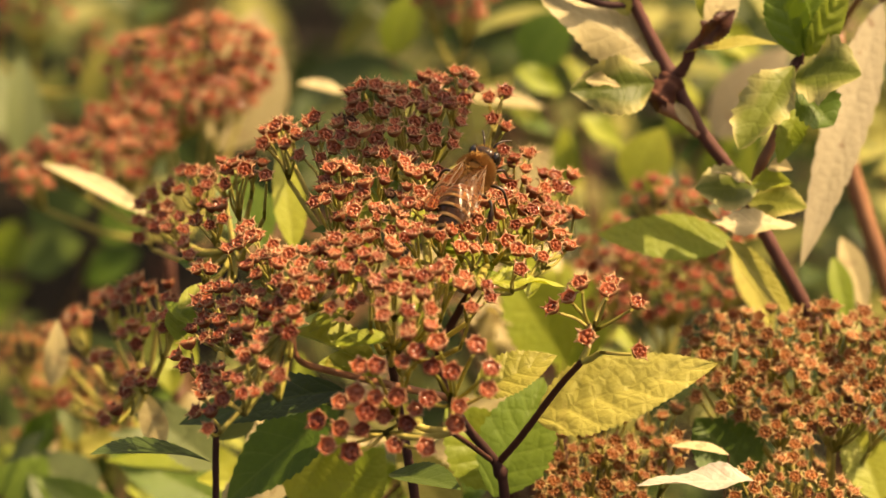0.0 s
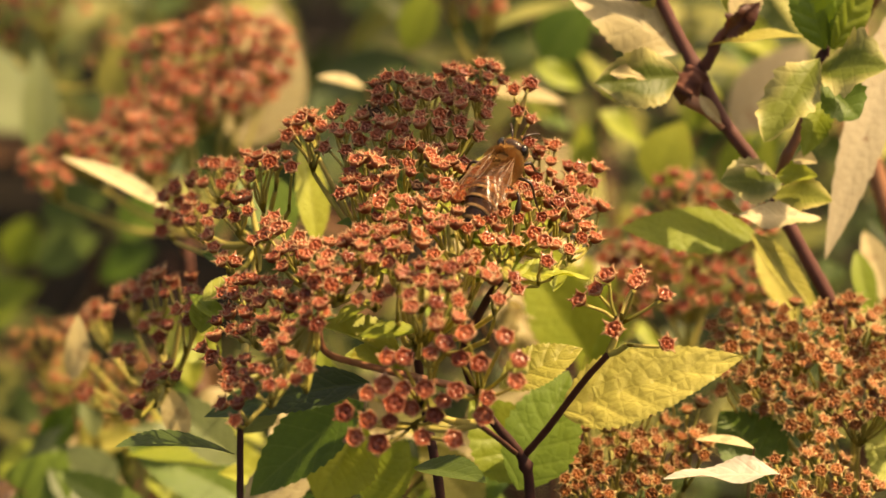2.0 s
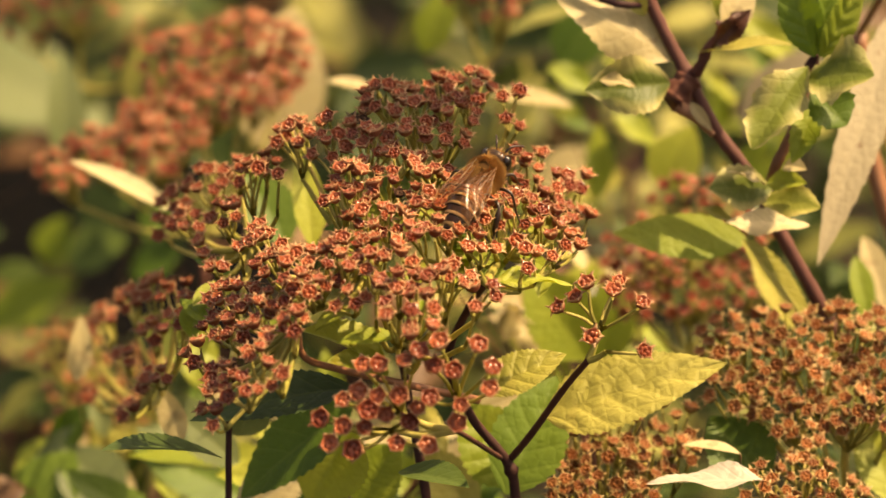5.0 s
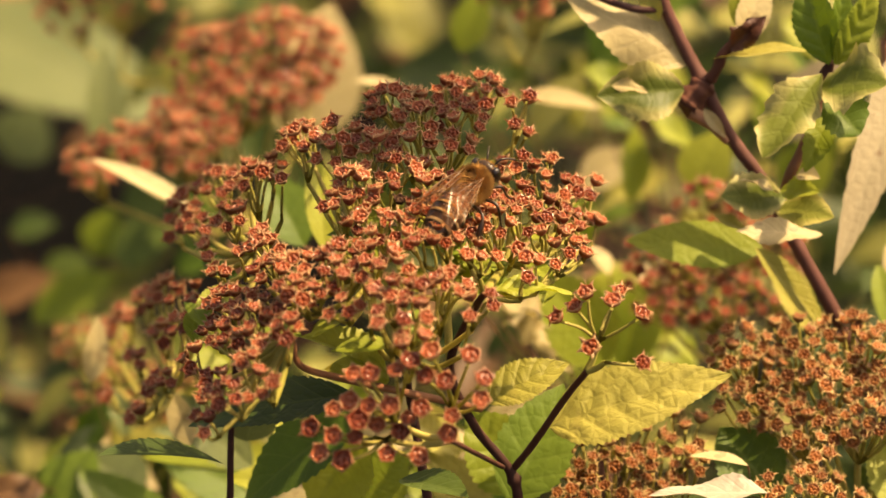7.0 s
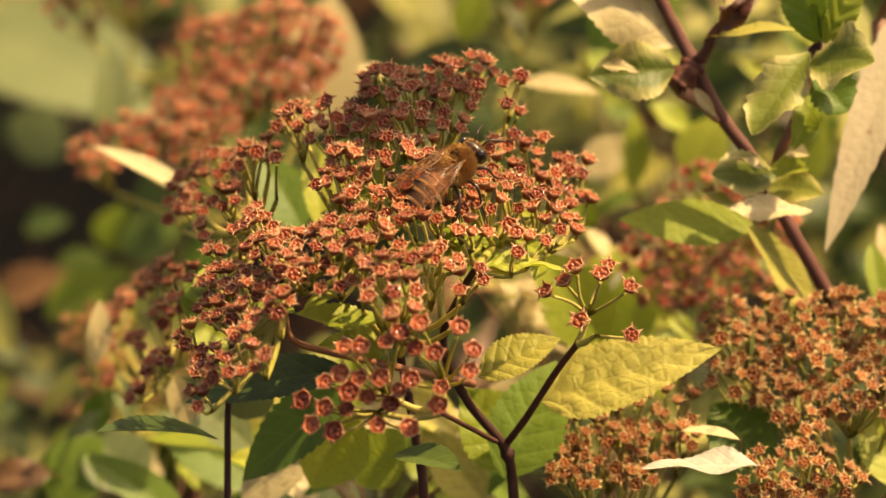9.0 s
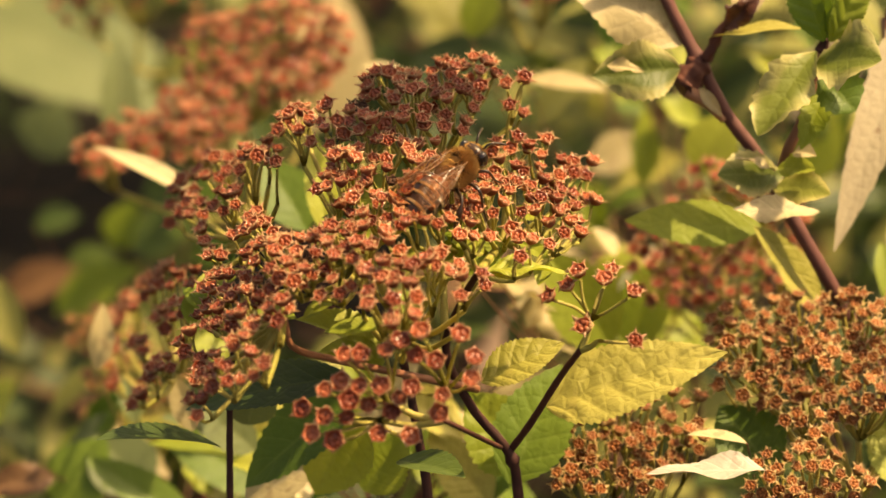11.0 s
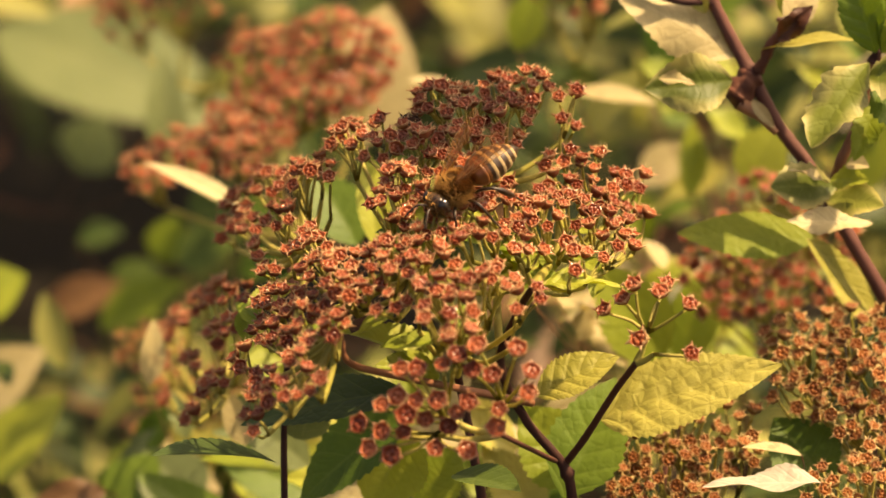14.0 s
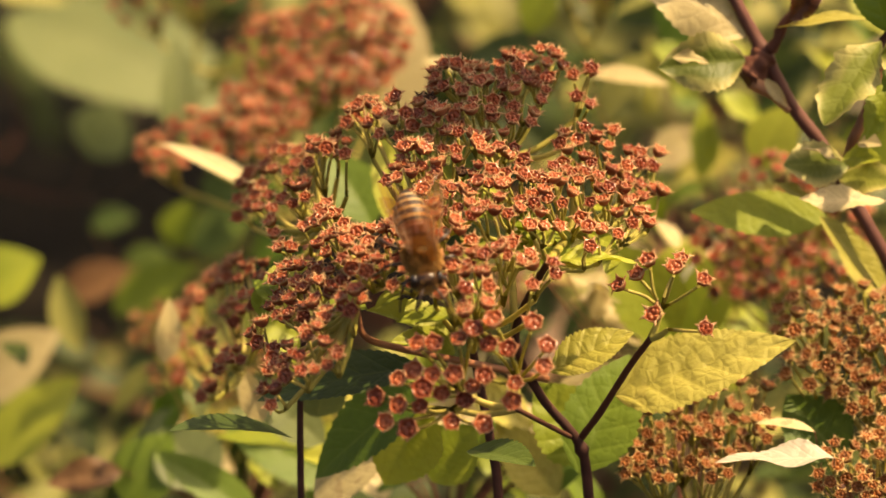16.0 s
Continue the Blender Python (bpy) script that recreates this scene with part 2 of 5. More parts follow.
def leaf_mesh(length, width, curl=0.15, fold=0.25, sway=0.0, teeth=13, quilt=0.0, seed=0, widest=0.4, fine=True, ruffle=0.0, tilt=0.0):
    """A toothed blade from base to tip along +x, face up +z; metres."""
    rnd = random.Random(seed)
    nu, nv = (teeth * 4, 7) if fine else (10, 2)
    verts, uv, faces = [], [], []
    ph = rnd.uniform(0, 6)
    for i in range(nu + 1):
        s = i / nu
        bell = (s / widest) ** 0.8 if s < widest else max(0.0, (1 - s) / (1 - widest)) ** 0.9
        bell = math.sin(min(1.0, bell) * math.pi / 2)
        half = width / 2 * max(0.012, bell)
        tooth = 0.0
        if fine and 0.08 < s < 0.97:
            saw = (s * teeth * 1.0) % 1.0
            tooth = (saw - 0.5) * (2.6 if teeth > 14 else 1.5) / teeth * (0.7 + 0.6 * rnd.random())
        # the midrib arches between base and tip and sways sideways
        mx, mz = s * length, curl * length * (s - s * s)
        my = sway * length * math.sin(s * 3.0) * 0.25
        for j in range(-nv, nv + 1):
            q = j / nv
            y = q * half * (1 + tooth * q ** 4)
            z = mz + abs(y) * fold + tilt * y
            if quilt:
                run = s - abs(q) * 0.22 + 0.02 * noise.noise(Vector((s * 5, q * 3, seed + 0.5)))
                z += quilt * MM * (abs(math.sin(run * 18.0)) ** 0.6) * (1 - abs(q) ** 4) * min(1, bell * 1.5)
                z += quilt * MM * 0.4 * noise.noise(Vector((s * length / MM * 0.55, y / MM * 0.8, seed)))
            if ruffle:
                z += ruffle * length * q * q * math.sin(s * 9 + ph + (2 if q > 0 else 0)) * bell
            verts.append((mx, my + y * math.cos(fold * 0.6), z))
            uv.append((s, q))
    w = 2 * nv + 1
    for i in range(nu):
        for j in range(w - 1):
            a = i * w + j
            faces.append((a, a + w, a + w + 1, a + 1))
    return verts, faces, uv


def frame_of(base, tip, face):
    """A pose at base with +x to the tip and +z near face."""
    x = (tip - base).normalized()
    z = (face - x * face.dot(x)).normalized()
    y = z.cross(x)
    return Matrix(((x.x, y.x, z.x, base.x), (x.y, y.y, z.y, base.y), (x.z, y.z, z.z, base.z), (0, 0, 0, 1)))


leaf_count = [0]


def leaf(base, tip, face, width, mat, parent, label="", **shape):
    """One leaf under a thing, from base to tip (places in the bush), its upper face towards face."""
    leaf_count[0] += 1
    b, t = at(*base), at(*tip)
    v, f, uv = leaf_mesh((t - b).length, width * MM, seed=leaf_count[0], **shape)
    m = frame_of(b, t, way(*face))
    me = link_mesh("leaf", v, f, [mat], uv=uv)
    ob = part("leaf", me, parent, label, Matrix.Translation(-parent.location) @ m)
    return ob


# ---- seed capsule, the repeated piece of every seed head ----
def capsule_mesh(seed, cup, sepal, pip, spiky=0.0, bowl=0.0, size=1.0):
    """A dry cup with five short sepals, plump follicles inside and a fringe of filaments."""
    rnd = random.Random(seed)
    v, f, idx = [], [], []
    prof = [(0.12, 0.0), (0.42, 0.16), (0.78, 0.5), (1.0, 1.0), (1.1, 1.28), (1.02, 1.34), (0.9, 1.2), (0.78, 0.92), (0.5, 0.74), (0.1, 0.7)]
    n = 10
    for i, (r, z) in enumerate(prof):
        for k in range(n):
            a = math.tau * k / n
            w = 1 + 0.06 * math.cos(5 * a) + rnd.uniform(-0.03, 0.03)
            lip = 0.1 * math.cos(5 * a) if i in (4, 5) else 0.0
            v.append((r * w * math.cos(a), r * w * math.sin(a), z + lip))
    for i in range(len(prof) - 1):
        for k in range(n):
            a, b = i * n + k, i * n + (k + 1) % n
            f.append((a, b, b + n, a + n))
            idx.append(0 if i < 3 else 1 if i < 5 else 2)
    f.append(tuple((len(prof) - 1) * n + k for k in range(n)))
    idx.append(2)
    for k in range(5):                                    # plump follicles, each drawn out into a style
        a = math.tau * (k + 0.5 + rnd.uniform(-0.1, 0.1)) / 5
        cx, cy, top = 0.47 * math.cos(a), 0.47 * math.sin(a), rnd.uniform(0.98, 1.12) + 0.1 * spiky - 0.06 * bowl
        o = len(v)
        for r, z in ((0.4, 0.7), (0.44, 0.9), (0.26, top)):
            for q in range(6):
                b = math.tau * q / 6
                v.append((cx + r * math.cos(b), cy + r * math.sin(b), z))
        lean = rnd.uniform(0.9, 1.5)
        v.append((cx * lean, cy * lean, top + rnd.uniform(0.12, 0.3) + 0.2 * spiky))
        for row in (0, 6):
            for q in range(6):                            # a follicle's wall
                p, p2 = o + row + q, o + row + (q + 1) % 6
                f.append((p, p2, p2 + 6, p + 6))
                idx.append(2)
        f.append((8 * n + 2 * k, 8 * n + 2 * k + 1, o))
        idx.append(2)
        for q in range(6):
            f.append((o + 12 + q, o + 12 + (q + 1) % 6, o + 18))
            idx.append(2)
    for k in range(5):                                    # sepals, narrow and bent outward
        a = math.tau * (k + rnd.uniform(-0.12, 0.12)) / 5
        ln = rnd.uniform(0.3, 0.62) + 0.25 * spiky - 0.2 * bowl
        up = rnd.uniform(-0.25, 0.45)
        c, sn = math.cos(a), math.sin(a)
        base = len(v)
        for r, h, z in ((1.02, 0.27, 1.26), (1.08 + ln * 0.5, 0.11, 1.36 + up * 0.35), (1.08 + ln, 0.02, 1.3 + up)):
            for q in (-h, h):
                for dz in (0.0, 0.07):
                    v.append((r * c - q * sn, r * sn + q * c, z + dz))
        f.append((5 * n + 2 * k, base, base + 2))
        idx.append(1)
        for row in (0, 4):
            p, q = base + row, base + row + 4
            for quad in ((p + 1, p + 3, q + 3, q + 1), (p, q, q + 2, p + 2), (p, p + 1, q + 1, q), (p + 2, q + 2, q + 3, p + 3)):
                f.append(quad)
                idx.append(1)
    for _ in range(int(6 + 14 * spiky)):                   # dried filaments that rise from the rim
        a = rnd.uniform(0, math.tau)
        c, sn = math.cos(a), math.sin(a)
        r, h = rnd.uniform(0.9, 1.5), rnd.uniform(0.2, 0.55) + 0.5 * spiky * rnd.random()
        b2 = a + rnd.uniform(-0.3, 0.3)
        o = len(v)
        v += [(0.96 * c - 0.05 * sn, 0.96 * sn + 0.05 * c, 1.3), (0.96 * c + 0.05 * sn, 0.96 * sn - 0.05 * c, 1.3), (0.9 * c, 0.9 * sn, 1.3),
              (r * math.cos(b2), r * math.sin(b2), 1.35 + h)]
        for tri in ((o, o + 1, o + 3), (o + 1, o + 2, o + 3), (o + 2, o, o + 3), (5 * n + int(a / math.tau * n) % n, o, o + 1)):
            f.append(tri)
            idx.append(3)
    return link_mesh("capsule", [Vector(p) * size * MM for p in v], f, [cup, sepal, pip, AWN], idx)


CUPPED = [capsule_mesh(s, CUP, ROSE, SEED, 0.0, 1.0, 1.08) for s in range(4)]
CAPSULES = [capsule_mesh(10 + s, CUP, SEPAL, SEED, 0.15 + 0.13 * s) for s in range(6)]
TAWNY = [capsule_mesh(20 + s, TANCUP, TANSEPAL, TANSEED, 1.0) for s in range(4)]
WITHERED = [capsule_mesh(9, DARKCUP, DARKCUP, DARKCUP)]


def pedicel_mesh():
    """A thin bowed stalk one metre long along +z, a millimetre wide; scaled for each capsule."""
    v, f = [], []
    tube(v, f, glide([Vector((0, 0, 0)), Vector((0.0009, 0, 0.45)), Vector((0.0004, 0, 0.8)), Vector((0, 0, 1))], 2), lambda t: (0.5 - 0.14 * t) * MM, 5)
    return link_mesh("pedicel", v, f, [STALK])


PEDICEL = pedicel_mesh()


def seed_cluster(head, hub, cups, scale=1.0, root=None, meshes=None):
    """A branchlet that forks at its hub into stalks, each with a capsule; cups are (place, facing, withered)."""
    org = head.location
    root = root or hub - Vector((0, 0, 3 * MM))
    b = stem_part("branchlet", [root, root.lerp(hub, 0.5) - Vector((0, 0, 0.1 * (hub - root).length)), hub], 0.42 * scale, 0.28 * scale, STALK, head, sides=6, rough=0.05)
    for place, facing, bad in cups:
        z = facing.normalized()
        q = z.to_track_quat("Z", "Y")
        size = scale * random.uniform(0.66, 0.93)
        m = Matrix.LocRotScale(place - org, q @ Euler((0, 0, random.uniform(0, 6.3))).to_quaternion(), (size,) * 3)
        part("capsule", random.choice(WITHERED if bad else meshes or CAPSULES), b, "", m)
        d = place - hub
        thick = 0.42 * scale
        m = Matrix.LocRotScale(hub - org, d.to_track_quat("Z", "Y") @ Euler((0, 0, random.uniform(0, 6.3))).to_quaternion(), (thick, thick, d.length))
        part("pedicel", PEDICEL, b, "", m)
    return b


def seed_head(label, root, lobes, depth, group, scale=1.0, facing=(0.12, 0.62, -0.66), loose=1.0, drop=5.0, meshes=None):
    """A flat-topped head: lobes are (u, v, half width, half height, count) on a slanting dome given by depth(u, v)."""
    head = thing("seed_head", at(*root), label, "seed head", group)
    taken = []
    base = at(*root)
    for u, v, ru, rv, n, back in lobes:
        w0 = depth(u, v) + back
        cups = []
        tries = 0
        while len(cups) < n and tries < n * 60:
            tries += 1
            a, r = random.uniform(0, math.tau), math.sqrt(random.random())
            cu, cv = u + ru * r * math.cos(a), v + rv * r * math.sin(a)
            gap = 1.6 * loose * scale * (1.0 if tries < n * 30 else 0.8)
            if any((cu - p) ** 2 + (cv - q) ** 2 < gap * gap for p, q in taken):
                continue
            taken.append((cu, cv))
            w = depth(cu, cv) + back - 1.6 * (1 - r * r) + random.uniform(-1.3, 1.3)
            d = way(facing[0] + (cu - u) / ru * 0.5 + random.uniform(-0.42, 0.42), facing[1] + (cv - v) / rv * 0.35 + random.uniform(-0.42, 0.42), facing[2] + random.uniform(-0.3, 0.3))
            cups.append((at(cu, cv, w), d.normalized(), random.random() < 0.012))
        if not cups:
            continue
        hub = at(u, v, w0) - Vector((0, 0, drop * MM)) + (base - at(u, v, w0)).normalized() * 2 * MM
        seed_cluster(head, hub, cups, scale, base, meshes)
    return head

# ---- ground ----
def build_ground():
    v, f = [], []
    n = 60
    for i in range(n + 1):
        for j in range(n + 1):
            a, b = (i / n * 2 - 1), (j / n * 2 - 1)
            x, y = math.copysign(abs(a) ** 3, a) * 400, math.copysign(abs(b) ** 3, b) * 400
            v.append((x, y, noise.noise(Vector((x * 6, y * 6, 0))) * 0.02))
    for i in range(n):
        for j in range(n):
            k = i * (n + 1) + j
            f.append((k, k + n + 1, k + n + 2, k + 1))
    ob = new("ground", link_mesh("ground", v, f, [SOIL_SHADED]))
    tagged(ob, "garden soil darkened for the shade under the bush", "ground", kind="structure")


# ---- the large seed head and its neighbours ----
def dome(u, v):
    """Depth of the flat top, which lies almost level and droops at both ends."""
    return -30.5 + (1.35 * v if v < 0 else 1.7 * v if v < 10 else 17 + 1.3 * (v - 10)) + 0.052 * (u + 7) ** 2


FEET = {"front": (3.9, -4.1, -18.0), "low": (-6.2, -11.3, -10.0), "twig": (-16.9, -8.8, -31.0), "wing": (-37.0, -17.0, 24.0), "crown": (-3.0, 8.0, 4.0), "left": (-25.0, 0.0, 8.0), "right": (5.6, -0.9, -4.0), "neck": (-10.0, -1.0, -10.0)}


def build_large_head():
    crown = [(-8.5, 18.5, 3.0, 1.9, 9), (-4.9, 19.2, 2.3, 2.0, 8), (-1.4, 20.4, 2.7, 2.4, 9), (1.9, 19.4, 2.4, 2.4, 8), (0.0, 16.2, 3.0, 1.7, 7), (-4.8, 15.4, 2.3, 1.5, 6), (6.9, 17.4, 1.7, 0.9, 3), (7.0, 15.1, 1.3, 0.7, 2), (-1.6, 13.4, 3.6, 1.3, 8), (-5.8, 13.3, 2.0, 1.2, 4), (-2.6, 10.8, 2.3, 1.2, 5), (-10.7, 16.7, 1.7, 1.7, 5)]
    shoulder = [(-9.4, 12.6, 3.6, 1.4, 9), (-19.0, 15.9, 1.7, 1.2, 5), (-14.9, 14.7, 1.7, 1.1, 4), (-19.4, 13.4, 2.3, 1.2, 7), (-14.6, 11.9, 2.3, 1.2, 4), (-10.8, 10.2, 3.3, 1.3, 8), (-6.7, 9.5, 2.0, 1.2, 5), (-11.8, 8.2, 2.6, 1.2, 6), (-7.3, 7.0, 2.3, 1.2, 5), (-12.8, 5.8, 1.8, 1.2, 6), (-9.2, 4.8, 2.6, 1.2, 7), (-6.4, 3.2, 2.2, 1.4, 8), (-10.9, 3.2, 2.2, 1.1, 6), (-7.9, 0.8, 3.2, 1.3, 10), (-12.3, 1.6, 1.6, 0.9, 5), (-3.9, 6.2, 1.6, 1.2, 4)]
    left = [(-26.5, 10.8, 3.1, 1.2, 7), (-22.6, 10.9, 1.7, 1.2, 4), (-30.6, 8.5, 3.1, 1.5, 8), (-24.1, 8.3, 2.5, 1.3, 7), (-20.5, 8.1, 0.7, 0.7, 2), (-35.2, 6.1, 2.4, 1.5, 6), (-33.1, 3.6, 2.6, 1.4, 7), (-27.4, 4.6, 2.3, 1.5, 7), (-22.9, 3.4, 1.4, 1.0, 3), (-37.6, 3.5, 0.8, 1.3, 3), (-30.1, 1.0, 1.2, 0.8, 3), (-28.5, -1.2, 1.4, 1.2, 3), (-24.4, 0.1, 0.7, 0.7, 1)]
    band = [(-21.1, 0.2, 2.3, 1.2, 5), (-17.2, -0.4, 2.5, 1.1, 8), (-13.7, -0.4, 2.2, 1.1, 7), (-19.7, -2.4, 2.5, 1.1, 7), (-14.9, -2.6, 2.8, 1.1, 8), (-11.4, -1.6, 1.6, 1.1, 4), (-10.6, -4.0, 1.9, 1.1, 5), (-16.0, -4.3, 2.5, 1.1, 6), (-21.6, -4.3, 2.2, 1.1, 6)]
    front = [(-8.3, -3.8, 1.2, 1.0, 2), (-5.3, -3.7, 1.6, 1.1, 4), (-2.6, -3.4, 1.2, 1.0, 3), (-3.0, -6.2, 1.6, 1.1, 3), (-5.4, -6.8, 1.5, 1.1, 3), (-2.6, -8.9, 1.7, 1.1, 3), (0.6, -2.1, 2.2, 1.1, 5), (0.2, -3.9, 1.6, 0.9, 3), (4.0, -3.7, 1.6, 0.9, 3), (3.0, -6.5, 0.2, 0.2, 1), (0.3, -0.2, 0.8, 0.5, 1), (-8.1, -1.6, 1.9, 0.9, 4)]
    pocket = [(-25.5, -5.0, 2.6, 1.2, 7), (-26.5, -7.3, 2.6, 1.3, 7), (-21.7, -6.8, 2.2, 1.3, 6), (-18.0, -6.4, 1.9, 1.2, 5), (-24.7, -9.1, 2.2, 1.1, 6), (-21.0, -9.2, 1.6, 1.0, 4), (-16.9, -8.2, 1.5, 1.1, 4), (-28.8, -11.6, 1.4, 1.0, 3), (-25.6, -12.6, 1.9, 1.1, 5), (-21.0, -12.3, 1.5, 1.1, 4), (-22.6, -15.0, 2.1, 1.1, 5), (-26.5, -15.7, 0.9, 1.4, 3), (-18.1, -13.4, 1.5, 0.9, 3), (-25.8, -17.4, 0.7, 0.7, 2)]
    wing = [(-34.8, -3.4, 2.4, 1.1, 7), (-38.1, -5.6, 2.5, 1.4, 8), (-42.5, -6.8, 2.5, 1.4, 8), (-32.3, -5.3, 1.7, 1.2, 6), (-48.1, -9.3, 2.6, 1.5, 8), (-38.0, -8.7, 2.1, 1.0, 6), (-52.1, -11.6, 1.9, 1.2, 6), (-33.6, -9.1, 1.3, 0.9, 3), (-42.7, -13.4, 1.4, 1.1, 4), (-51.5, -15.1, 1.5, 1.0, 4), (-36.3, -13.9, 1.7, 1.2, 6), (-49.0, -18.0, 1.5, 1.2, 6), (-40.5, -18.7, 1.7, 1.0, 6), (-38.0, -16.3, 1.0, 0.8, 3)]
    right = [(6.4, 11.9, 2.3, 1.1, 5), (9.5, 11.0, 2.0, 1.2, 5), (12.7, 9.8, 1.4, 1.2, 3), (6.0, 9.1, 2.0, 1.2, 5), (8.8, 8.5, 2.7, 1.3, 7), (11.6, 8.0, 2.0, 1.2, 5), (14.9, 7.4, 1.4, 0.7, 2), (4.4, 6.9, 1.6, 1.2, 4), (4.8, 3.7, 1.9, 1.4, 6), (7.3, 5.4, 2.3, 1.2, 6), (10.0, 5.5, 2.3, 1.2, 6), (13.1, 5.6, 1.7, 0.9, 3), (10.8, 3.2, 2.6, 1.1, 5), (15.3, 4.0, 0.5, 0.4, 1), (6.6, 3.1, 1.6, 1.0, 4)]
    cheek = [(12.8, 1.2, 2.0, 1.1, 4), (8.5, -1.3, 1.5, 0.9, 3), (10.2, -0.3, 1.3, 0.8, 2), (3.2, 1.7, 1.6, 1.0, 4), (2.0, 3.5, 1.4, 1.0, 4), (13.0, 2.9, 1.3, 0.8, 2)]
    bed = [(-2.6, 7.9, 1.9, 1.0, 4), (0.2, 5.9, 1.9, 1.2, 5), (-2.5, 5.2, 1.8, 1.2, 5), (-4.0, 2.6, 1.3, 1.0, 3), (-1.0, 2.6, 1.8, 1.1, 4), (1.5, 7.6, 1.4, 1.0, 3), (-5.2, -0.3, 1.6, 0.9, 3), (-2.5, 0.7, 1.4, 0.8, 2)]
    head = thing("seed_head", at(*FEET["front"]), "large flat-topped russet seed head with open star-shaped capsules", "seed head", "seed heads")
    rnd = random.Random(17)
    taken = []
    for lobe, foot, back in ((crown, "crown", 0), (shoulder, "neck", 0), (left, "left", 0), (band, "neck", 0), (front, "low", 0), (pocket, "twig", 0), (wing, "wing", 12), (right, "right", 0), (cheek, "front", 0), (bed, "right", 0)):
        for u, v, ru, rv, n in lobe:
            cups = []
            lift = rnd.uniform(-1.6, 1.6)
            for tries in range(n * 60):
                if len(cups) == n:
                    break
                a, r = rnd.uniform(0, math.tau), math.sqrt(rnd.random())
                cu, cv = u + ru * 0.9 * r * math.cos(a), v + rv * 0.9 * r * math.sin(a)
                gap = 1.75 if tries < n * 30 else 1.5
                if any((cu - p) ** 2 + 3.9 * (cv - q) ** 2 < gap * gap for p, q in taken):
                    continue
                taken.append((cu, cv))
                w = dome(cu, cv) + back + rnd.uniform(-0.7, 1.5)
                out = way((cu + 7) / 75 + (cu - u) / ru * 0.3, 0.0, 0.0) + Vector((0, -0.05 + (cv - v) / rv * 0.25, 0))
                d = Vector((0.05, 0, 1)) + out + Vector((rnd.uniform(-.4, .4), rnd.uniform(-.4, .4), 0))
                cups.append((at(cu, cv, w) + Vector((0, 0, (lift - 1.6 * r * r) * MM)), d.normalized(), rnd.random() < (0.4 if u < -10 and v > 16 and u > -12 else 0.006)))
            if cups:
                base = at(*FEET[foot])
                mid = at(u, v, dome(u, v) + back)
                hub = mid - Vector((0, 0, rnd.uniform(4.0, 6.0) * MM))
                seed_cluster(head, hub.lerp(base, 0.12), cups, 1.0, base)
    for _ in range(60):                                   # small leaves among the stalks, under the capsules
        u, v = rnd.uniform(-33, 13), rnd.uniform(-3, 15)
        if u < -18 and v > 5 or u > -2 and v > 9 or u > 3 and v < 1 or -22 < u < -13 and v > 2:
            continue
        w, turn, ln = dome(u, v), rnd.uniform(0, math.tau), rnd.uniform(5, 8)
        low = rnd.uniform(5.5, 10)
        v, w = v - 0.82 * low, w + 0.57 * low
        c, h = math.cos(turn) * ln / 2, math.sin(turn) * ln / 2
        leaf((u - c, v - 0.57 * h, w - 0.7 * h), (u + c, v + 0.57 * h, w + 0.7 * h), (rnd.uniform(-0.3, 0.3), 0.8, -0.6), ln * 0.45, rnd.choice((LIME, LIME, GREEN, LIME)), head, curl=0.12, fold=0.25)
    return head


def fork_branch():
    """The dark stem that forks under the large head, with its leaves."""
    t = thing("forked_stem", at(8.2, -44.3, 2.0), "dark purple forked stem with yellow toothed leaves", "stem", "stems")
    stem_part("stem", [at(8.2, -44.3, 2.0), at(7.4, -30.6, -2.0), at(6.4, -25.4, -3.8), at(2.1, -19.8, -6.0), at(-0.5, -13.1, -10.0), at(1.9, -7.1, -14.0), at(3.9, -4.1, -18.0)], 0.68, 0.42, BARK, t, nodes=(0.3,))
    stem_part("side_stem", [at(-0.5, -13.1, -10.0), at(-2.0, 0.0, 0.0), at(*FEET["crown"])], 0.5, 0.4, STALK, t, sides=6)
    stem_part("side_stem", [at(3.9, -4.1, -18.0), at(*FEET["right"])], 0.6, 0.5, STALK, t, sides=7)
    stem_part("side_stem", [at(-4.6, -14.0, -7.0), at(-8.0, -6.0, -10.0), at(*FEET["neck"])], 0.5, 0.4, STALK, t, sides=6)
    stem_part("side_stem", [at(6.4, -25.4, -3.0), at(9.3, -21.7, -8.0), at(13.1, -16.1, -16.0), at(15.8, -12.7, -22.0)], 0.46, 0.38, BARK, t)
    leaf((10.9, -20.0, -5.0), (32.1, -13.4, -8.0), (0.05, 0.58, -0.8), 10.4, YELLOW, t, "yellow leaf with quilted veins and toothed edge", quilt=0.36, curl=0.08, fold=0.18, teeth=24, widest=0.3)
    leaf((3.6, -17.0, -10.0), (13.3, -12.4, -9.0), (-0.1, 0.6, -0.75), 6.2, YELLOW, t, quilt=0.2, curl=0.08, teeth=18)
    leaf((6.0, -29.5, 2.0), (12.1, -15.4, 6.0), (0.2, 0.4, -0.85), 9.5, GREEN, t, quilt=0.14, curl=0.1)
    leaf((8.3, -28.6, 10.0), (0.4, -19.0, 10.0), (-0.2, 0.5, -0.8), 10, LIME, t, quilt=0.2)
    leaf((-6.2, -26.2, -8.0), (2.1, -27.8, -14.0), (0.0, 0.9, -0.4), 6, SHADEGREEN, t)
    leaf((4.5, -4.0, -17.0), (14.0, -4.3, -13.0), (0.1, 0.93, -0.36), 4.2, LIME, t, curl=0.12, fold=0.3, teeth=18, ruffle=0.06, quilt=0.3)
    return t


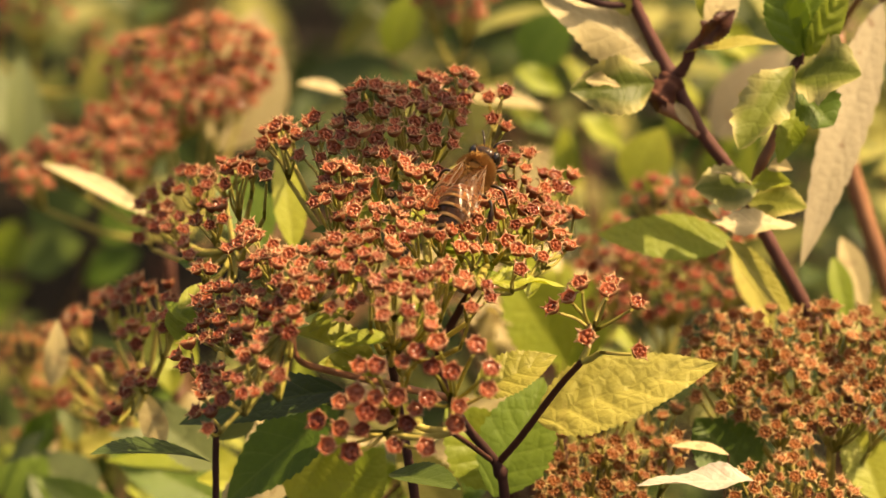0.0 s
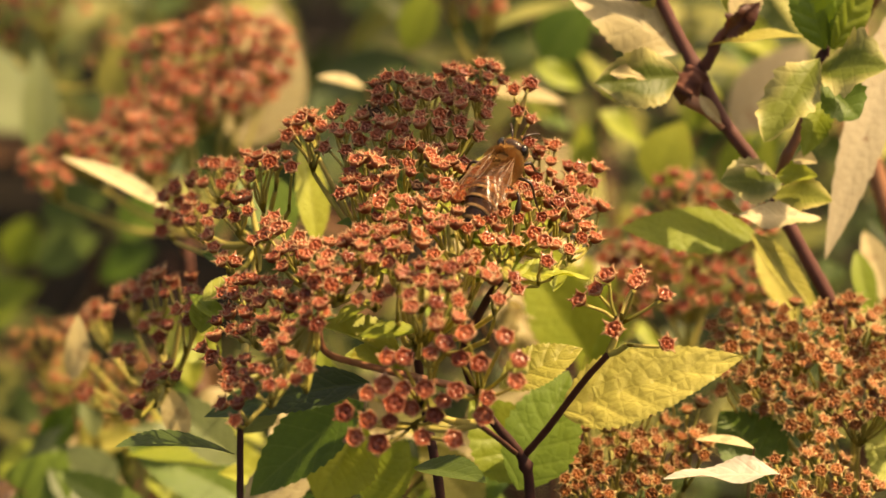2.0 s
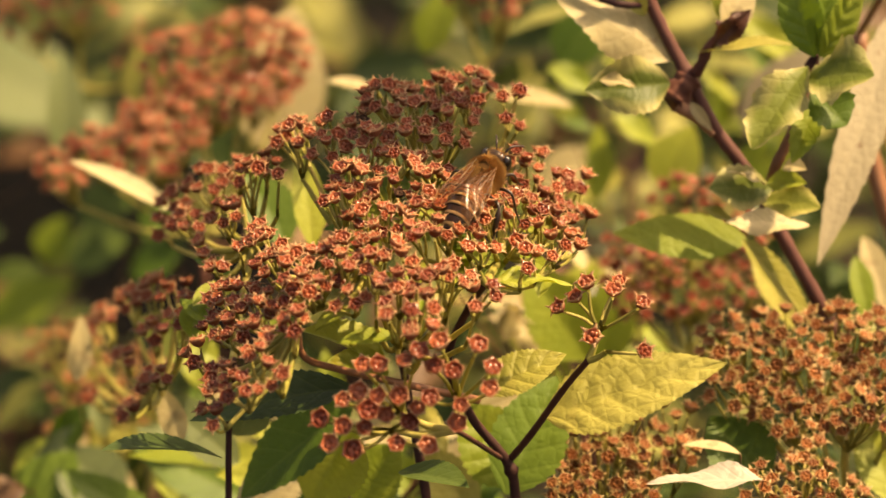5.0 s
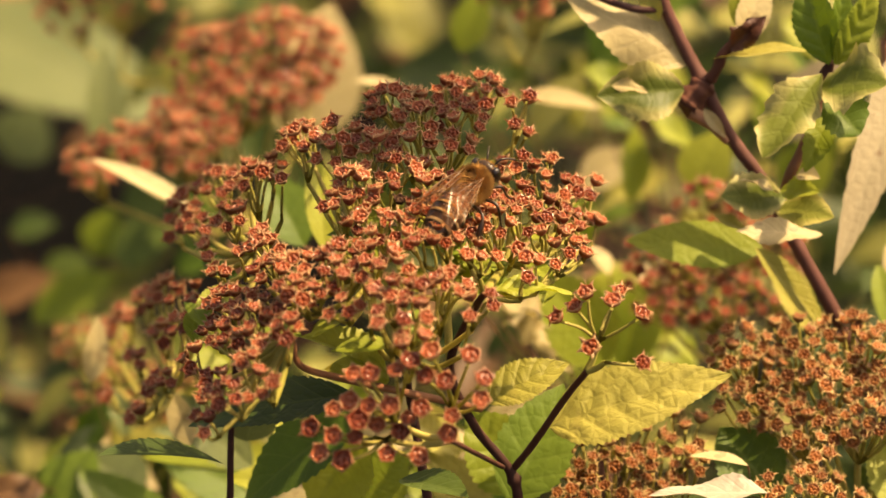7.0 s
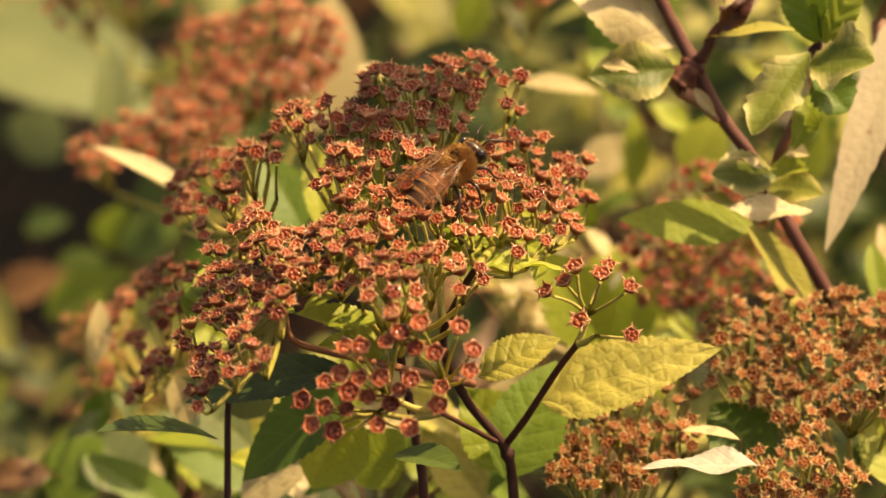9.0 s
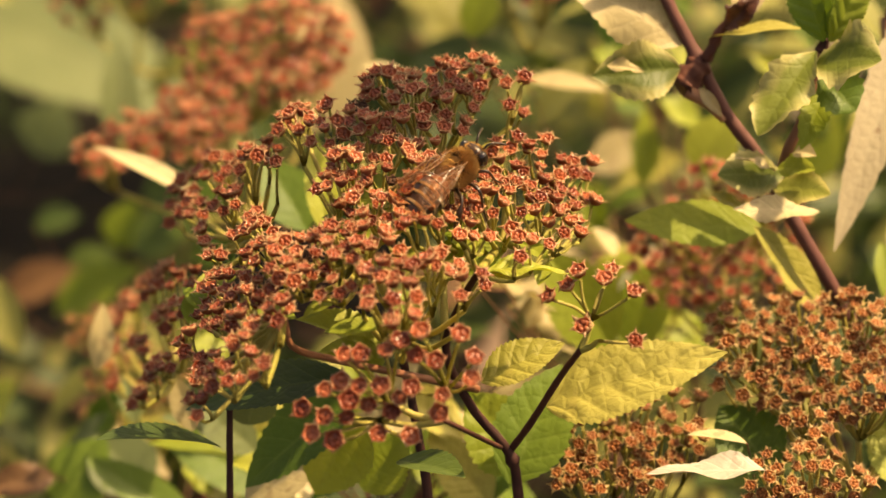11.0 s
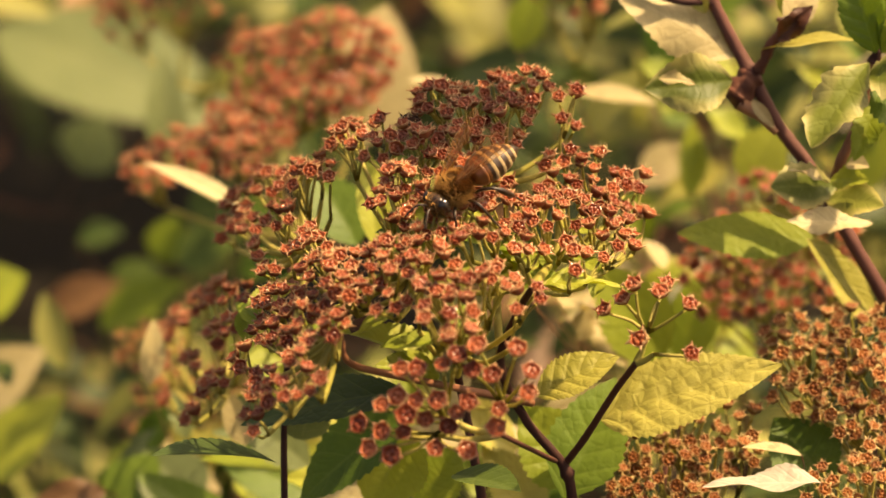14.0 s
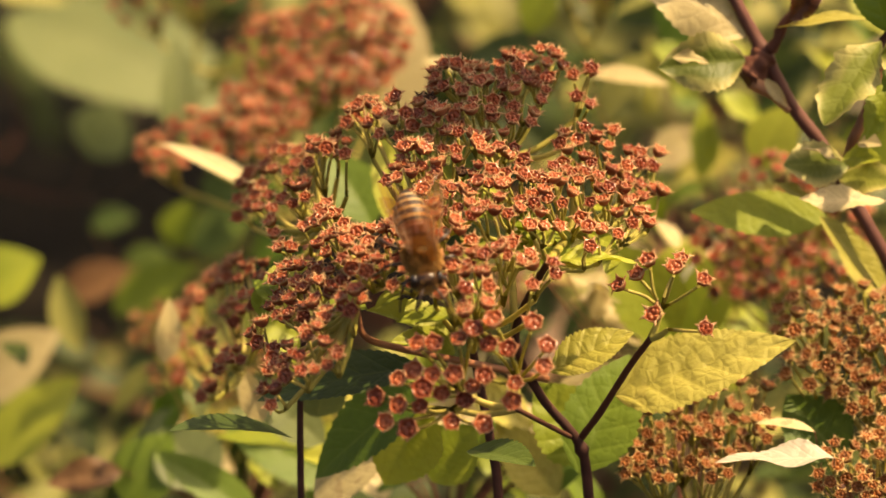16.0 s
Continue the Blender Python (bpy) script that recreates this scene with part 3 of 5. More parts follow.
def small_head():
    t = thing("seed_head", at(15.8, -12.7, -22.0), "small open seed head of eight red capsules", "seed head", "seed heads")
    spots = [(12.8, -7.1, -25.0), (15.8, -4.5, -23.0), (18.6, -5.3, -25.0), (21.6, -6.6, -25.0), (16.5, -10.5, -25.0), (21.7, -11.9, -26.0), (14.6, -6.0, -22.0), (19.2, -4.3, -21.0)]
    cups = [(at(*p), way((p[0] - 18.5) * 0.09, 0.55 + (p[1] + 7) * 0.05, -0.6).normalized(), False) for p in spots]
    seed_cluster(t, at(17.0, -9.4, -22.0), cups[:5] + cups[6:], 1.12, at(15.8, -12.7, -22.0))
    seed_cluster(t, at(17.8, -11.7, -23.0), [cups[5]], 1.1, at(15.8, -12.7, -22.0))


def lower_head():
    """The loose cluster that hangs forward below the large head."""
    t = thing("seed_head", at(1.0, -20.4, -30.0), "loose cluster of rose-red cup-shaped capsules", "seed head", "seed heads")
    a = [(-9.0, -13.3), (-7.3, -13.3), (-4.4, -12.8), (-3.1, -11.8), (-11.0, -17.1), (-9.1, -16.2), (-7.2, -16.6), (-4.9, -16.5), (-8.3, -18.0), (-6.6, -18.7), (-3.1, -18.0), (-10.8, -19.9), (-8.6, -20.1), (-12.1, -21.7), (-9.6, -22.3), (-5.4, -21.7), (-2.2, -22.0), (-13.2, -19.1), (-4.0, -19.5)]
    b = [(-1.0, -13.4), (1.1, -13.9), (5.0, -13.5), (4.9, -15.7), (3.5, -11.1), (1.9, -17.4), (1.3, -19.5), (-0.4, -10.8), (-1.6, -16.8)]
    for hub, spots, off in ((at(-5.3, -18.6, -28.0), a[:10], (-6, -17)), (at(-6.5, -20.5, -28.0), a[10:], (-6, -19)), (at(1.0, -17.3, -28.0), b, (1, -16))):
        cups = []
        for u, v in spots:
            w = -40.5 + random.uniform(-1.2, 1.2)
            d = way((u - off[0]) * 0.05 + random.uniform(-0.15, 0.15), 0.42 + (v - off[1]) * 0.04 + random.uniform(-0.12, 0.12), -0.9)
            cups.append((at(u, v, w), d.normalized(), False))
        seed_cluster(t, hub, cups, 1.14, at(1.0, -20.4, -29.0), CUPPED)
    stem_part("stem", [at(5.6, -24.7, -6.0), at(3.3, -22.4, -20.0), at(1.0, -20.4, -30.0)], 0.32, 0.3, BARK, t, sides=6)


def low_stems():
    t = thing("leafy_stem", at(-3.9, -44.1, 0.0), "dark upright stem with a red side twig and green leaves", "stem", "stems")
    stem_part("stem", [at(-2.9, -44.0, -2.0), at(-3.2, -30.6, -3.0), at(-4.1, -24.5, -4.0), at(-5.2, -18.5, -4.0), at(-6.2, -11.3, -10.0)], 0.64, 0.5, BARK, t)
    stem_part("twig", [at(2.9, -17.9, -6.0), at(-5.0, -15.8, -16.0), at(-12.1, -13.9, -24.0), at(-16.1, -12.3, -29.0), at(-16.9, -8.8, -31.0)], 0.48, 0.36, REDTWIG, t)
    leaf((-11.4, -16.3, -12.0), (-30.4, -20.2, -14.0), (0.05, 0.82, -0.52), 9.0, SHADEGREEN, t, "dark green toothed leaf in the shade", curl=0.12, fold=0.15, teeth=20)
    leaf((-7.7, -14.0, -12.0), (-17.7, -9.7, -13.0), (0.1, 0.85, -0.5), 6.5, LIME, t, "bright green curled leaf", curl=0.3, fold=0.5)
    leaf((-7.3, -14.4, -13.0), (-14.4, -13.2, -18.0), (0.1, 0.5, -0.8), 4.5, LIME, t, curl=0.25, fold=0.3)
    leaf((-12.4, -19.2, 4.0), (-26.0, -30.4, 6.0), (-0.2, 0.55, -0.8), 9.5, GREEN, t)
    leaf((-12.5, -21.7, 8.0), (-18.0, -31.4, 10.0), (0.2, 0.55, -0.8), 10, LIME, t)
    leaf((-21.8, -35.7, 50.0), (-28.6, -29.0, 52.0), (0.4, 0.6, -0.7), 6.5, CREAM, t)
    leaf((-31.2, -28.9, 40.0), (-43.5, -27.2, 42.0), (0.4, 0.8, -0.45), 5.0, LIME, t)
    leaf((1.9, -34.0, 30.0), (-5.9, -24.8, 30.0), (-0.2, 0.5, -0.85), 7, YELLOW, t)
    u = thing("leafy_stem", at(-26.8, -44.0, -2.0), "dark thin stem with green and yellow leaves", "stem", "stems")
    stem_part("side_stem", [at(-26.2, -13.5, -4.0), at(-26.0, -7.0, 6.0), at(*FEET["left"])], 0.5, 0.4, STALK, u, sides=6)
    stem_part("stem", [at(-26.7, -44.0, -2.0), at(-26.8, -30.6, -2.0), at(-26.7, -21.2, -3.0), at(-25.9, -13.1, -6.0)], 0.46, 0.36, BARK, u)
    leaf((-27.3, -24.9, -6.0), (-40.5, -23.6, -16.0), (0.0, 0.95, -0.3), 7.5, SHADEGREEN, u, "dark green arched leaf, darkened as if in shade", curl=0.2, fold=0.2)
    leaf((-28.8, -34.4, 60.0), (-44.6, -26.9, 60.0), (-0.1, 0.6, -0.75), 9, GREEN, u)
    leaf((-34.9, -24.6, 24.0), (-37.4, -17.5, 24.0), (-0.1, 0.5, -0.8), 3.6, CREAM, u, "pale yellow leaf")
    leaf((-30.8, -14.4, 30.0), (-41.0, -9.0, 32.0), (-0.1, 0.6, -0.8), 8, LIME, u)
    leaf((-28.8, -28.1, 40.0), (-40.7, -18.5, 34.0), (-0.1, 0.5, -0.8), 7, SAGE, u)
    leaf((-26.8, -23.3, 14.0), (-24.9, -17.0, 10.0), (0.3, 0.5, -0.75), 6, SAGE, u)
    for b, c, f, wd, mt in (((-39.2, -39.1, 56.0), (-54.1, -29.6, 54.0), (0.0, 0.6, -0.75), 6, GREEN), ((-27.3, -33.7, 16.0), (-17.3, -27.0, 16.0), (0.2, 0.7, -0.6), 8, CREAM), ((-12.6, -31.2, 14.0), (-7.1, -24.3, 14.0), (0.1, 0.6, -0.7), 9, LIME)):
        leaf(b, c, f, wd, mt, u)


def flat(w, slope=0.5, v0=0.0):
    return lambda u, v: w + slope * (v - v0)


def other_heads():
    seed_head("dense tawny seed head with fine dry capsules", (47.9, -32.0, 20.0), [(33.5, -12.3, 4.4, 3.3, 20, 0), (39.8, -11.0, 4.4, 3.3, 18, 0), (47.4, -10.3, 5.2, 3.3, 24, 0), (52.1, -13.7, 4.4, 3.7, 20, 0), (43.7, -15.0, 5.1, 3.3, 22, 0), (36.1, -15.7, 4.4, 2.9, 15, 0), (47.6, -19.1, 5.1, 2.9, 17, 0), (40.8, -19.7, 4.4, 2.9, 15, 0), (52.4, -19.1, 3.7, 2.9, 11, 0), (33.3, -17.0, 2.9, 2.2, 6, 0), (41.9, -23.7, 2.2, 2.2, 4, 0), (56.4, -11.0, 3.7, 4.4, 15, 0)], flat(13, 0.6, -14), "seed heads", drop=5, scale=1.0, loose=1.02, meshes=TAWNY)
    seed_head("low russet seed head behind the yellow leaf", (20.0, -38.4, 16.0), [(26.4, -21.0, 2.4, 2.2, 5, 0), (19.2, -21.0, 4.6, 2.4, 12, 0), (13.6, -23.2, 3.6, 2.8, 10, 0), (17.9, -26.1, 4.2, 2.4, 12, 0), (23.0, -25.0, 4.0, 2.8, 11, 0), (14.8, -28.8, 4.2, 1.9, 10, 0), (27.0, -24.6, 2.2, 1.5, 3, 0), (20.8, -29.0, 3.7, 1.5, 7, 0)], flat(10, 0.8, -24), "seed heads", drop=5, scale=0.95, meshes=TAWNY)
    seed_head("small russet seed head beside a white dry leaf", (43.0, -37.8, 4.0), [(36.8, -28.2, 3.2, 2.2, 9, 0), (41.5, -27.5, 3.6, 2.0, 10, 0), (44.8, -29.5, 3.6, 1.8, 9, 0), (39.3, -30.8, 5.0, 1.8, 10, 0)], flat(2, 0.6, -28), "seed heads", drop=5, scale=0.95, meshes=TAWNY)
    seed_head("russet seed head in the sun behind the large one", (-36.7, 1.7, 104.0), [(-41.6, 26.1, 6.5, 4.8, 27, 0), (-33.6, 28.6, 6.5, 4.8, 32, 0), (-27.9, 26.9, 3.5, 4.8, 15, 0), (-39.0, 21.1, 7.8, 3.5, 27, 0), (-31.8, 22.7, 5.2, 3.5, 15, 0), (-45.3, 18.2, 5.2, 2.6, 14, 0), (-53.1, 13.3, 5.1, 3.0, 18, 0), (-45.5, 13.7, 5.1, 3.4, 15, 0), (-58.5, 10.5, 3.4, 2.6, 9, 0), (-42.8, 16.2, 4.3, 2.6, 10, 0)], flat(100, 0.6, 18), "seed heads", drop=5, scale=1.1, loose=0.85)
    seed_head("rusty brown seed head deep in the bush", (30.3, -15.2, 70.0), [(26.2, 0.1, 7.3, 4.9, 23, 0), (33.8, 1.6, 7.3, 4.9, 21, 0), (29.8, -5.2, 7.2, 4.0, 18, 0), (23.1, -4.4, 4.8, 4.8, 12, 0), (30.2, 7.0, 5.7, 2.4, 10, 0), (38.1, -4.4, 4.0, 4.0, 9, 0)], flat(64, 0.6, 0), "seed heads", drop=5)
    seed_head("tawny seed head low in the bush", (-53.5, -37.0, 102.0), [(-55.5, -19.9, 6.0, 4.7, 18, 0), (-49.7, -23.0, 5.1, 4.3, 14, 0), (-59.0, -14.4, 4.7, 3.4, 10, 0), (-47.5, -19.1, 3.9, 3.9, 8, 0), (-54.3, -26.1, 6.0, 2.6, 9, 0), (-45.6, -25.3, 3.4, 2.6, 6, 0)], flat(98, 0.6, -18), "seed heads", drop=5, meshes=TAWNY + WITHERED)
    seed_head("orange seed head high behind the others", (1.4, 26.3, 110.0), [(3.8, 34.5, 3.9, 2.6, 9, 0), (-1.1, 36.2, 3.5, 1.7, 6, 0)], flat(100, 0.6, 29), "seed heads", drop=5)
    seed_head("brown seed head far behind in the shade", (-65.0, 25.3, 170.0), [(-64.4, 37.6, 5.7, 2.9, 9, 0), (-71.4, 35.7, 5.7, 3.8, 9, 0), (-53.9, 30.7, 3.8, 3.8, 7, 0)], flat(160, 0.6, 30), "seed heads", drop=5)


def right_twig():
    t = thing("woody_twig", at(45.2, -7.1, 14.0), "thick purple-brown twig with curled yellow and green leaves", "twig", "stems")
    stem_part("stem", [at(54.3, -25.1, 26.0), at(45.4, -8.2, 21.0), at(40.0, 1.3, 18.5), at(35.3, 9.6, 17.5), at(31.5, 14.8, 17.0), at(28.0, 21.4, 17.0), at(23.4, 30.4, 16.0), at(22.0, 36.0, 13.0), at(19.4, 39.4, 6.0)], 0.92, 0.7, TWIGBARK, t, nodes=(0.62,), sides=12)
    stem_part("knot", [at(25.8, 18.3, 15.5), at(27.0, 19.3, 16.0), at(28.2, 20.9, 16.5)], 2.2, 1.5, BARK, t, rough=0.8)
    stem_part("bud", [at(26.8, 17.5, 15.0), at(29.3, 15.9, 15.0), at(31.2, 13.9, 15.5)], 0.9, 0.4, TWIG, t)
    leaf((28.3, 17.9, 14.2), (31.0, 14.4, 14.8), (-0.2, 0.3, -0.9), 1.6, CREAM, t, "pale bud scale", fold=0.3, curl=0.1)
    stem_part("spur", [at(38.2, 7.5, 17.0), at(39.0, 10.4, 15.0), at(40.5, 13.6, 14.0), at(41.9, 17.8, 13.0), at(43.2, 23.2, 12.0)], 0.75, 0.55, TWIG, t)
    stem_part("spur", [at(29.0, 21.4, 16.0), at(30.2, 23.6, 15.0), at(31.0, 25.2, 15.0), at(33.1, 26.8, 15.0)], 0.7, 0.6, BARK, t, rough=0.5)
    stem_part("spur", [at(23.8, 29.9, 16.0), at(19.5, 30.0, 15.0), at(14.6, 31.6, 14.0), at(11.5, 33.1, 14.0)], 0.55, 0.4, TWIGBARK, t)
    stem_part("bud", [at(42.8, 22.0, 11.0), at(43.3, 23.1, 11.0), at(43.7, 24.1, 11.0)], 0.7, 0.5, BARK, t, rough=0.6)
    leaf((31.3, 25.1, 14.0), (35.7, 29.2, 13.0), (0.2, 0.1, -0.95), 3.4, DRYBROWN, t, "dark brown withered leaf", fold=0.8, curl=0.3, ruffle=0.3, teeth=9)
    leaf((32.9, 25.3, 14.0), (34.3, 29.1, 15.0), (-0.4, 0.2, -0.85), 3.0, DRYBROWN, t, fold=0.6, curl=0.4, ruffle=0.3, teeth=9)
    leaf((26.6, 23.4, 17.0), (11.2, 31.7, 14.0), (0.0, 0.42, -0.9), 7.6, CREAM, t, "cream-yellow leaf with a ragged edge", fold=-0.12, curl=0.05, widest=0.4, ruffle=0.05, teeth=13)
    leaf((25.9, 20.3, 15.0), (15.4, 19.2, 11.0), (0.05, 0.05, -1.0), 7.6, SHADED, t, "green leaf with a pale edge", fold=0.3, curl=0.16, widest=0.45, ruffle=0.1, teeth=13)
    leaf((17.2, 20.4, 10.0), (21.6, 19.7, 11.0), (0.0, 0.5, -0.85), 1.9, CREAM, t, fold=0.5, curl=0.3, ruffle=0.1, teeth=7)
    leaf((22.7, 28.5, 15.5), (20.4, 33.5, 15.0), (-0.3, 0.4, -0.85), 2.6, YELLOW, t, curl=0.1)
    leaf((29.3, 24.0, 15.0), (41.0, 24.8, 11.0), (0.0, 0.97, -0.25), 7.0, YELLOW, t, fold=0.15, curl=0.10, ruffle=0.02)
    leaf((32.9, 26.0, 17.0), (35.5, 34.8, 19.0), (0.3, 0.3, -0.9), 4.4, CREAM, t, curl=0.15)
    leaf((32.5, 27.8, 18.0), (32.3, 34.9, 20.0), (-0.5, 0.3, -0.8), 2.4, LIME, t, curl=0.15)
    leaf((43.2, 23.3, 10.0), (40.2, 33.7, 8.0), (-0.3, 0.15, -0.95), 5.6, GREEN, t, curl=0.2, fold=0.35, quilt=0.2, widest=0.5)
    leaf((43.8, 23.3, 10.0), (44.3, 34.1, 9.0), (0.5, 0.1, -0.85), 3.6, GREEN, t, curl=0.2, fold=0.5, quilt=0.2)
    leaf((44.0, 23.2, 9.0), (48.7, 33.4, 8.0), (0.45, 0.35, -0.8), 4.2, LIME, t, "lime leaf with sunken veins in the sun", curl=0.2, fold=0.4, quilt=0.35, teeth=20)
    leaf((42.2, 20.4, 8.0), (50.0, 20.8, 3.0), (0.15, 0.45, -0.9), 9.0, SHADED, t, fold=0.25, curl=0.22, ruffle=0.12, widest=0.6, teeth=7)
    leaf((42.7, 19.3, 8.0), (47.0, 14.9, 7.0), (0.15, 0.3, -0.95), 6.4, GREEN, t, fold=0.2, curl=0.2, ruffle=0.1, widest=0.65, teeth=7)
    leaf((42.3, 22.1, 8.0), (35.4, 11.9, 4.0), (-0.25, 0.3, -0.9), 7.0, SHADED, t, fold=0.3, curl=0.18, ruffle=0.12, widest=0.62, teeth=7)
    leaf((39.7, 21.5, 10.0), (41.2, 16.6, 8.5), (-0.3, 0.3, -0.9), 3.2, EDGED, t, fold=0.3, curl=0.2, ruffle=0.05, teeth=8)
    leaf((43.3, 17.4, 11.0), (40.5, 10.3, 9.0), (0.1, 0.3, -0.9), 3.8, LIME, t, fold=0.3, curl=0.2, ruffle=0.06, teeth=8)
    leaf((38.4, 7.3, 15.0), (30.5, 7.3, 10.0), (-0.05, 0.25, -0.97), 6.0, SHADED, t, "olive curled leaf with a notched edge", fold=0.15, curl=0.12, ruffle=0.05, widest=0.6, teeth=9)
    leaf((37.5, 7.7, 13.0), (32.6, 9.3, 9.0), (0.1, 0.8, -0.5), 1.8, CREAM, t, fold=0.3, curl=0.2, ruffle=0.06, teeth=8)
    leaf((37.1, 6.0, 15.0), (44.1, 5.0, 10.0), (0.1, 0.35, -0.92), 4.8, EDGED, t, fold=0.15, curl=0.15, ruffle=0.05, widest=0.55, teeth=9)
    leaf((37.7, 8.2, 14.0), (42.4, 8.0, 11.0), (0.1, 0.4, -0.9), 3.2, LIME, t, fold=0.3, curl=0.2, ruffle=0.06, teeth=8)
    leaf((42.8, 2.9, 10.0), (32.4, 3.2, 7.0), (0.0, 0.5, -0.85), 3.2, CREAM, t, "cream leaf with ragged brown-flecked edge", fold=0.1, curl=0.08, ruffle=0.07, widest=0.6, teeth=9)
    leaf((35.8, 1.0, 21.0), (19.0, 1.8, 19.0), (-0.1, 0.4, -0.92), 6.4, LIME, t, "flat yellow-green leaf half in shade", fold=0.06, curl=0.05, widest=0.4)
    leaf((33.8, 3.2, 13.0), (29.5, 5.1, 11.0), (-0.1, 0.65, -0.75), 2.0, YELLOW, t, fold=0.2, curl=0.1, ruffle=0.05, teeth=8)
    leaf((34.8, 1.1, 18.0), (44.5, -10.0, 24.0), (0.2, 0.6, -0.75), 4.4, YELLOW, t, fold=0.25, curl=0.06, widest=0.35)
    leaf((39.7, 10.1, 13.0), (42.4, 9.6, 11.0), (0.0, 0.5, -0.85), 2.6, CREAM, t, "white dry petal", fold=0.4, curl=0.35, teeth=7)
    # unseen sprays added overhead to shade the back and left of the large head
    stem_part("spur", [at(19.4, 37.4, 6.0), at(15.1, 39.3, -4.0), at(11.5, 41.1, -14.0)], 0.6, 0.4, BARK, t)
    leaf((24.0, 40.5, -10.0), (1.0, 43.0, -18.0), (0.5, 0.8, -0.25), 19, GREEN, t)
    leaf((15.7, 39.2, -6.0), (20.8, 50.7, -10.0), (0.5, 0.8, -0.25), 12, GREEN, t)
    stem_part("spur", [at(11.5, 41.1, -14.0), at(12.0, 45.0, -16.0), at(2.0, 43.0, 19.0)], 0.4, 0.35, BARK, t)
    leaf((2.0, 43.0, 19.0), (-21.0, 44.0, 15.0), (0.5, 0.8, -0.25), 23, GREEN, t)
    leaf((12.0, 46.5, -16.0), (0.0, 48.0, -20.0), (0.5, 0.8, -0.25), 3.5, GREEN, t)
    d = thing("woody_twig", at(57.8, -5.8, 50.0), "brown stem with a large dry pinkish leaf", "twig", "stems")
    stem_part("stem", [at(64.3, -20.9, 60.0), at(58.1, -2.2, 58.0), at(53.4, 12.8, 56.0), at(51.7, 28.3, 54.0)], 1.35, 1.1, TWIG, d)
    leaf((55.7, 31.6, 34.0), (44.6, -2.1, 25.0), (0.2, 0.35, -0.9), 6.2, PINKISH, d, "large dry pinkish leaf", fold=0.15, curl=0.08)
    leaf((50.8, -1.0, 48.0), (52.5, -10.5, 46.0), (0.2, 0.5, -0.85), 3.4, LIME, d)
    leaf((52.1, 1.6, 52.0), (55.5, -8.8, 52.0), (0.2, 0.5, -0.85), 4.0, CREAM, d)
    leaf((37.1, -0.7, 42.0), (42.8, -10.6, 44.0), (0.2, 0.6, -0.75), 5.4, YELLOW, d)
    stem_part("petiole", [at(55.7, 31.6, 34.0), at(55.2, 35.6, 30.0), at(51.7, 28.3, 54.0)], 0.4, 0.5, TWIG, d)


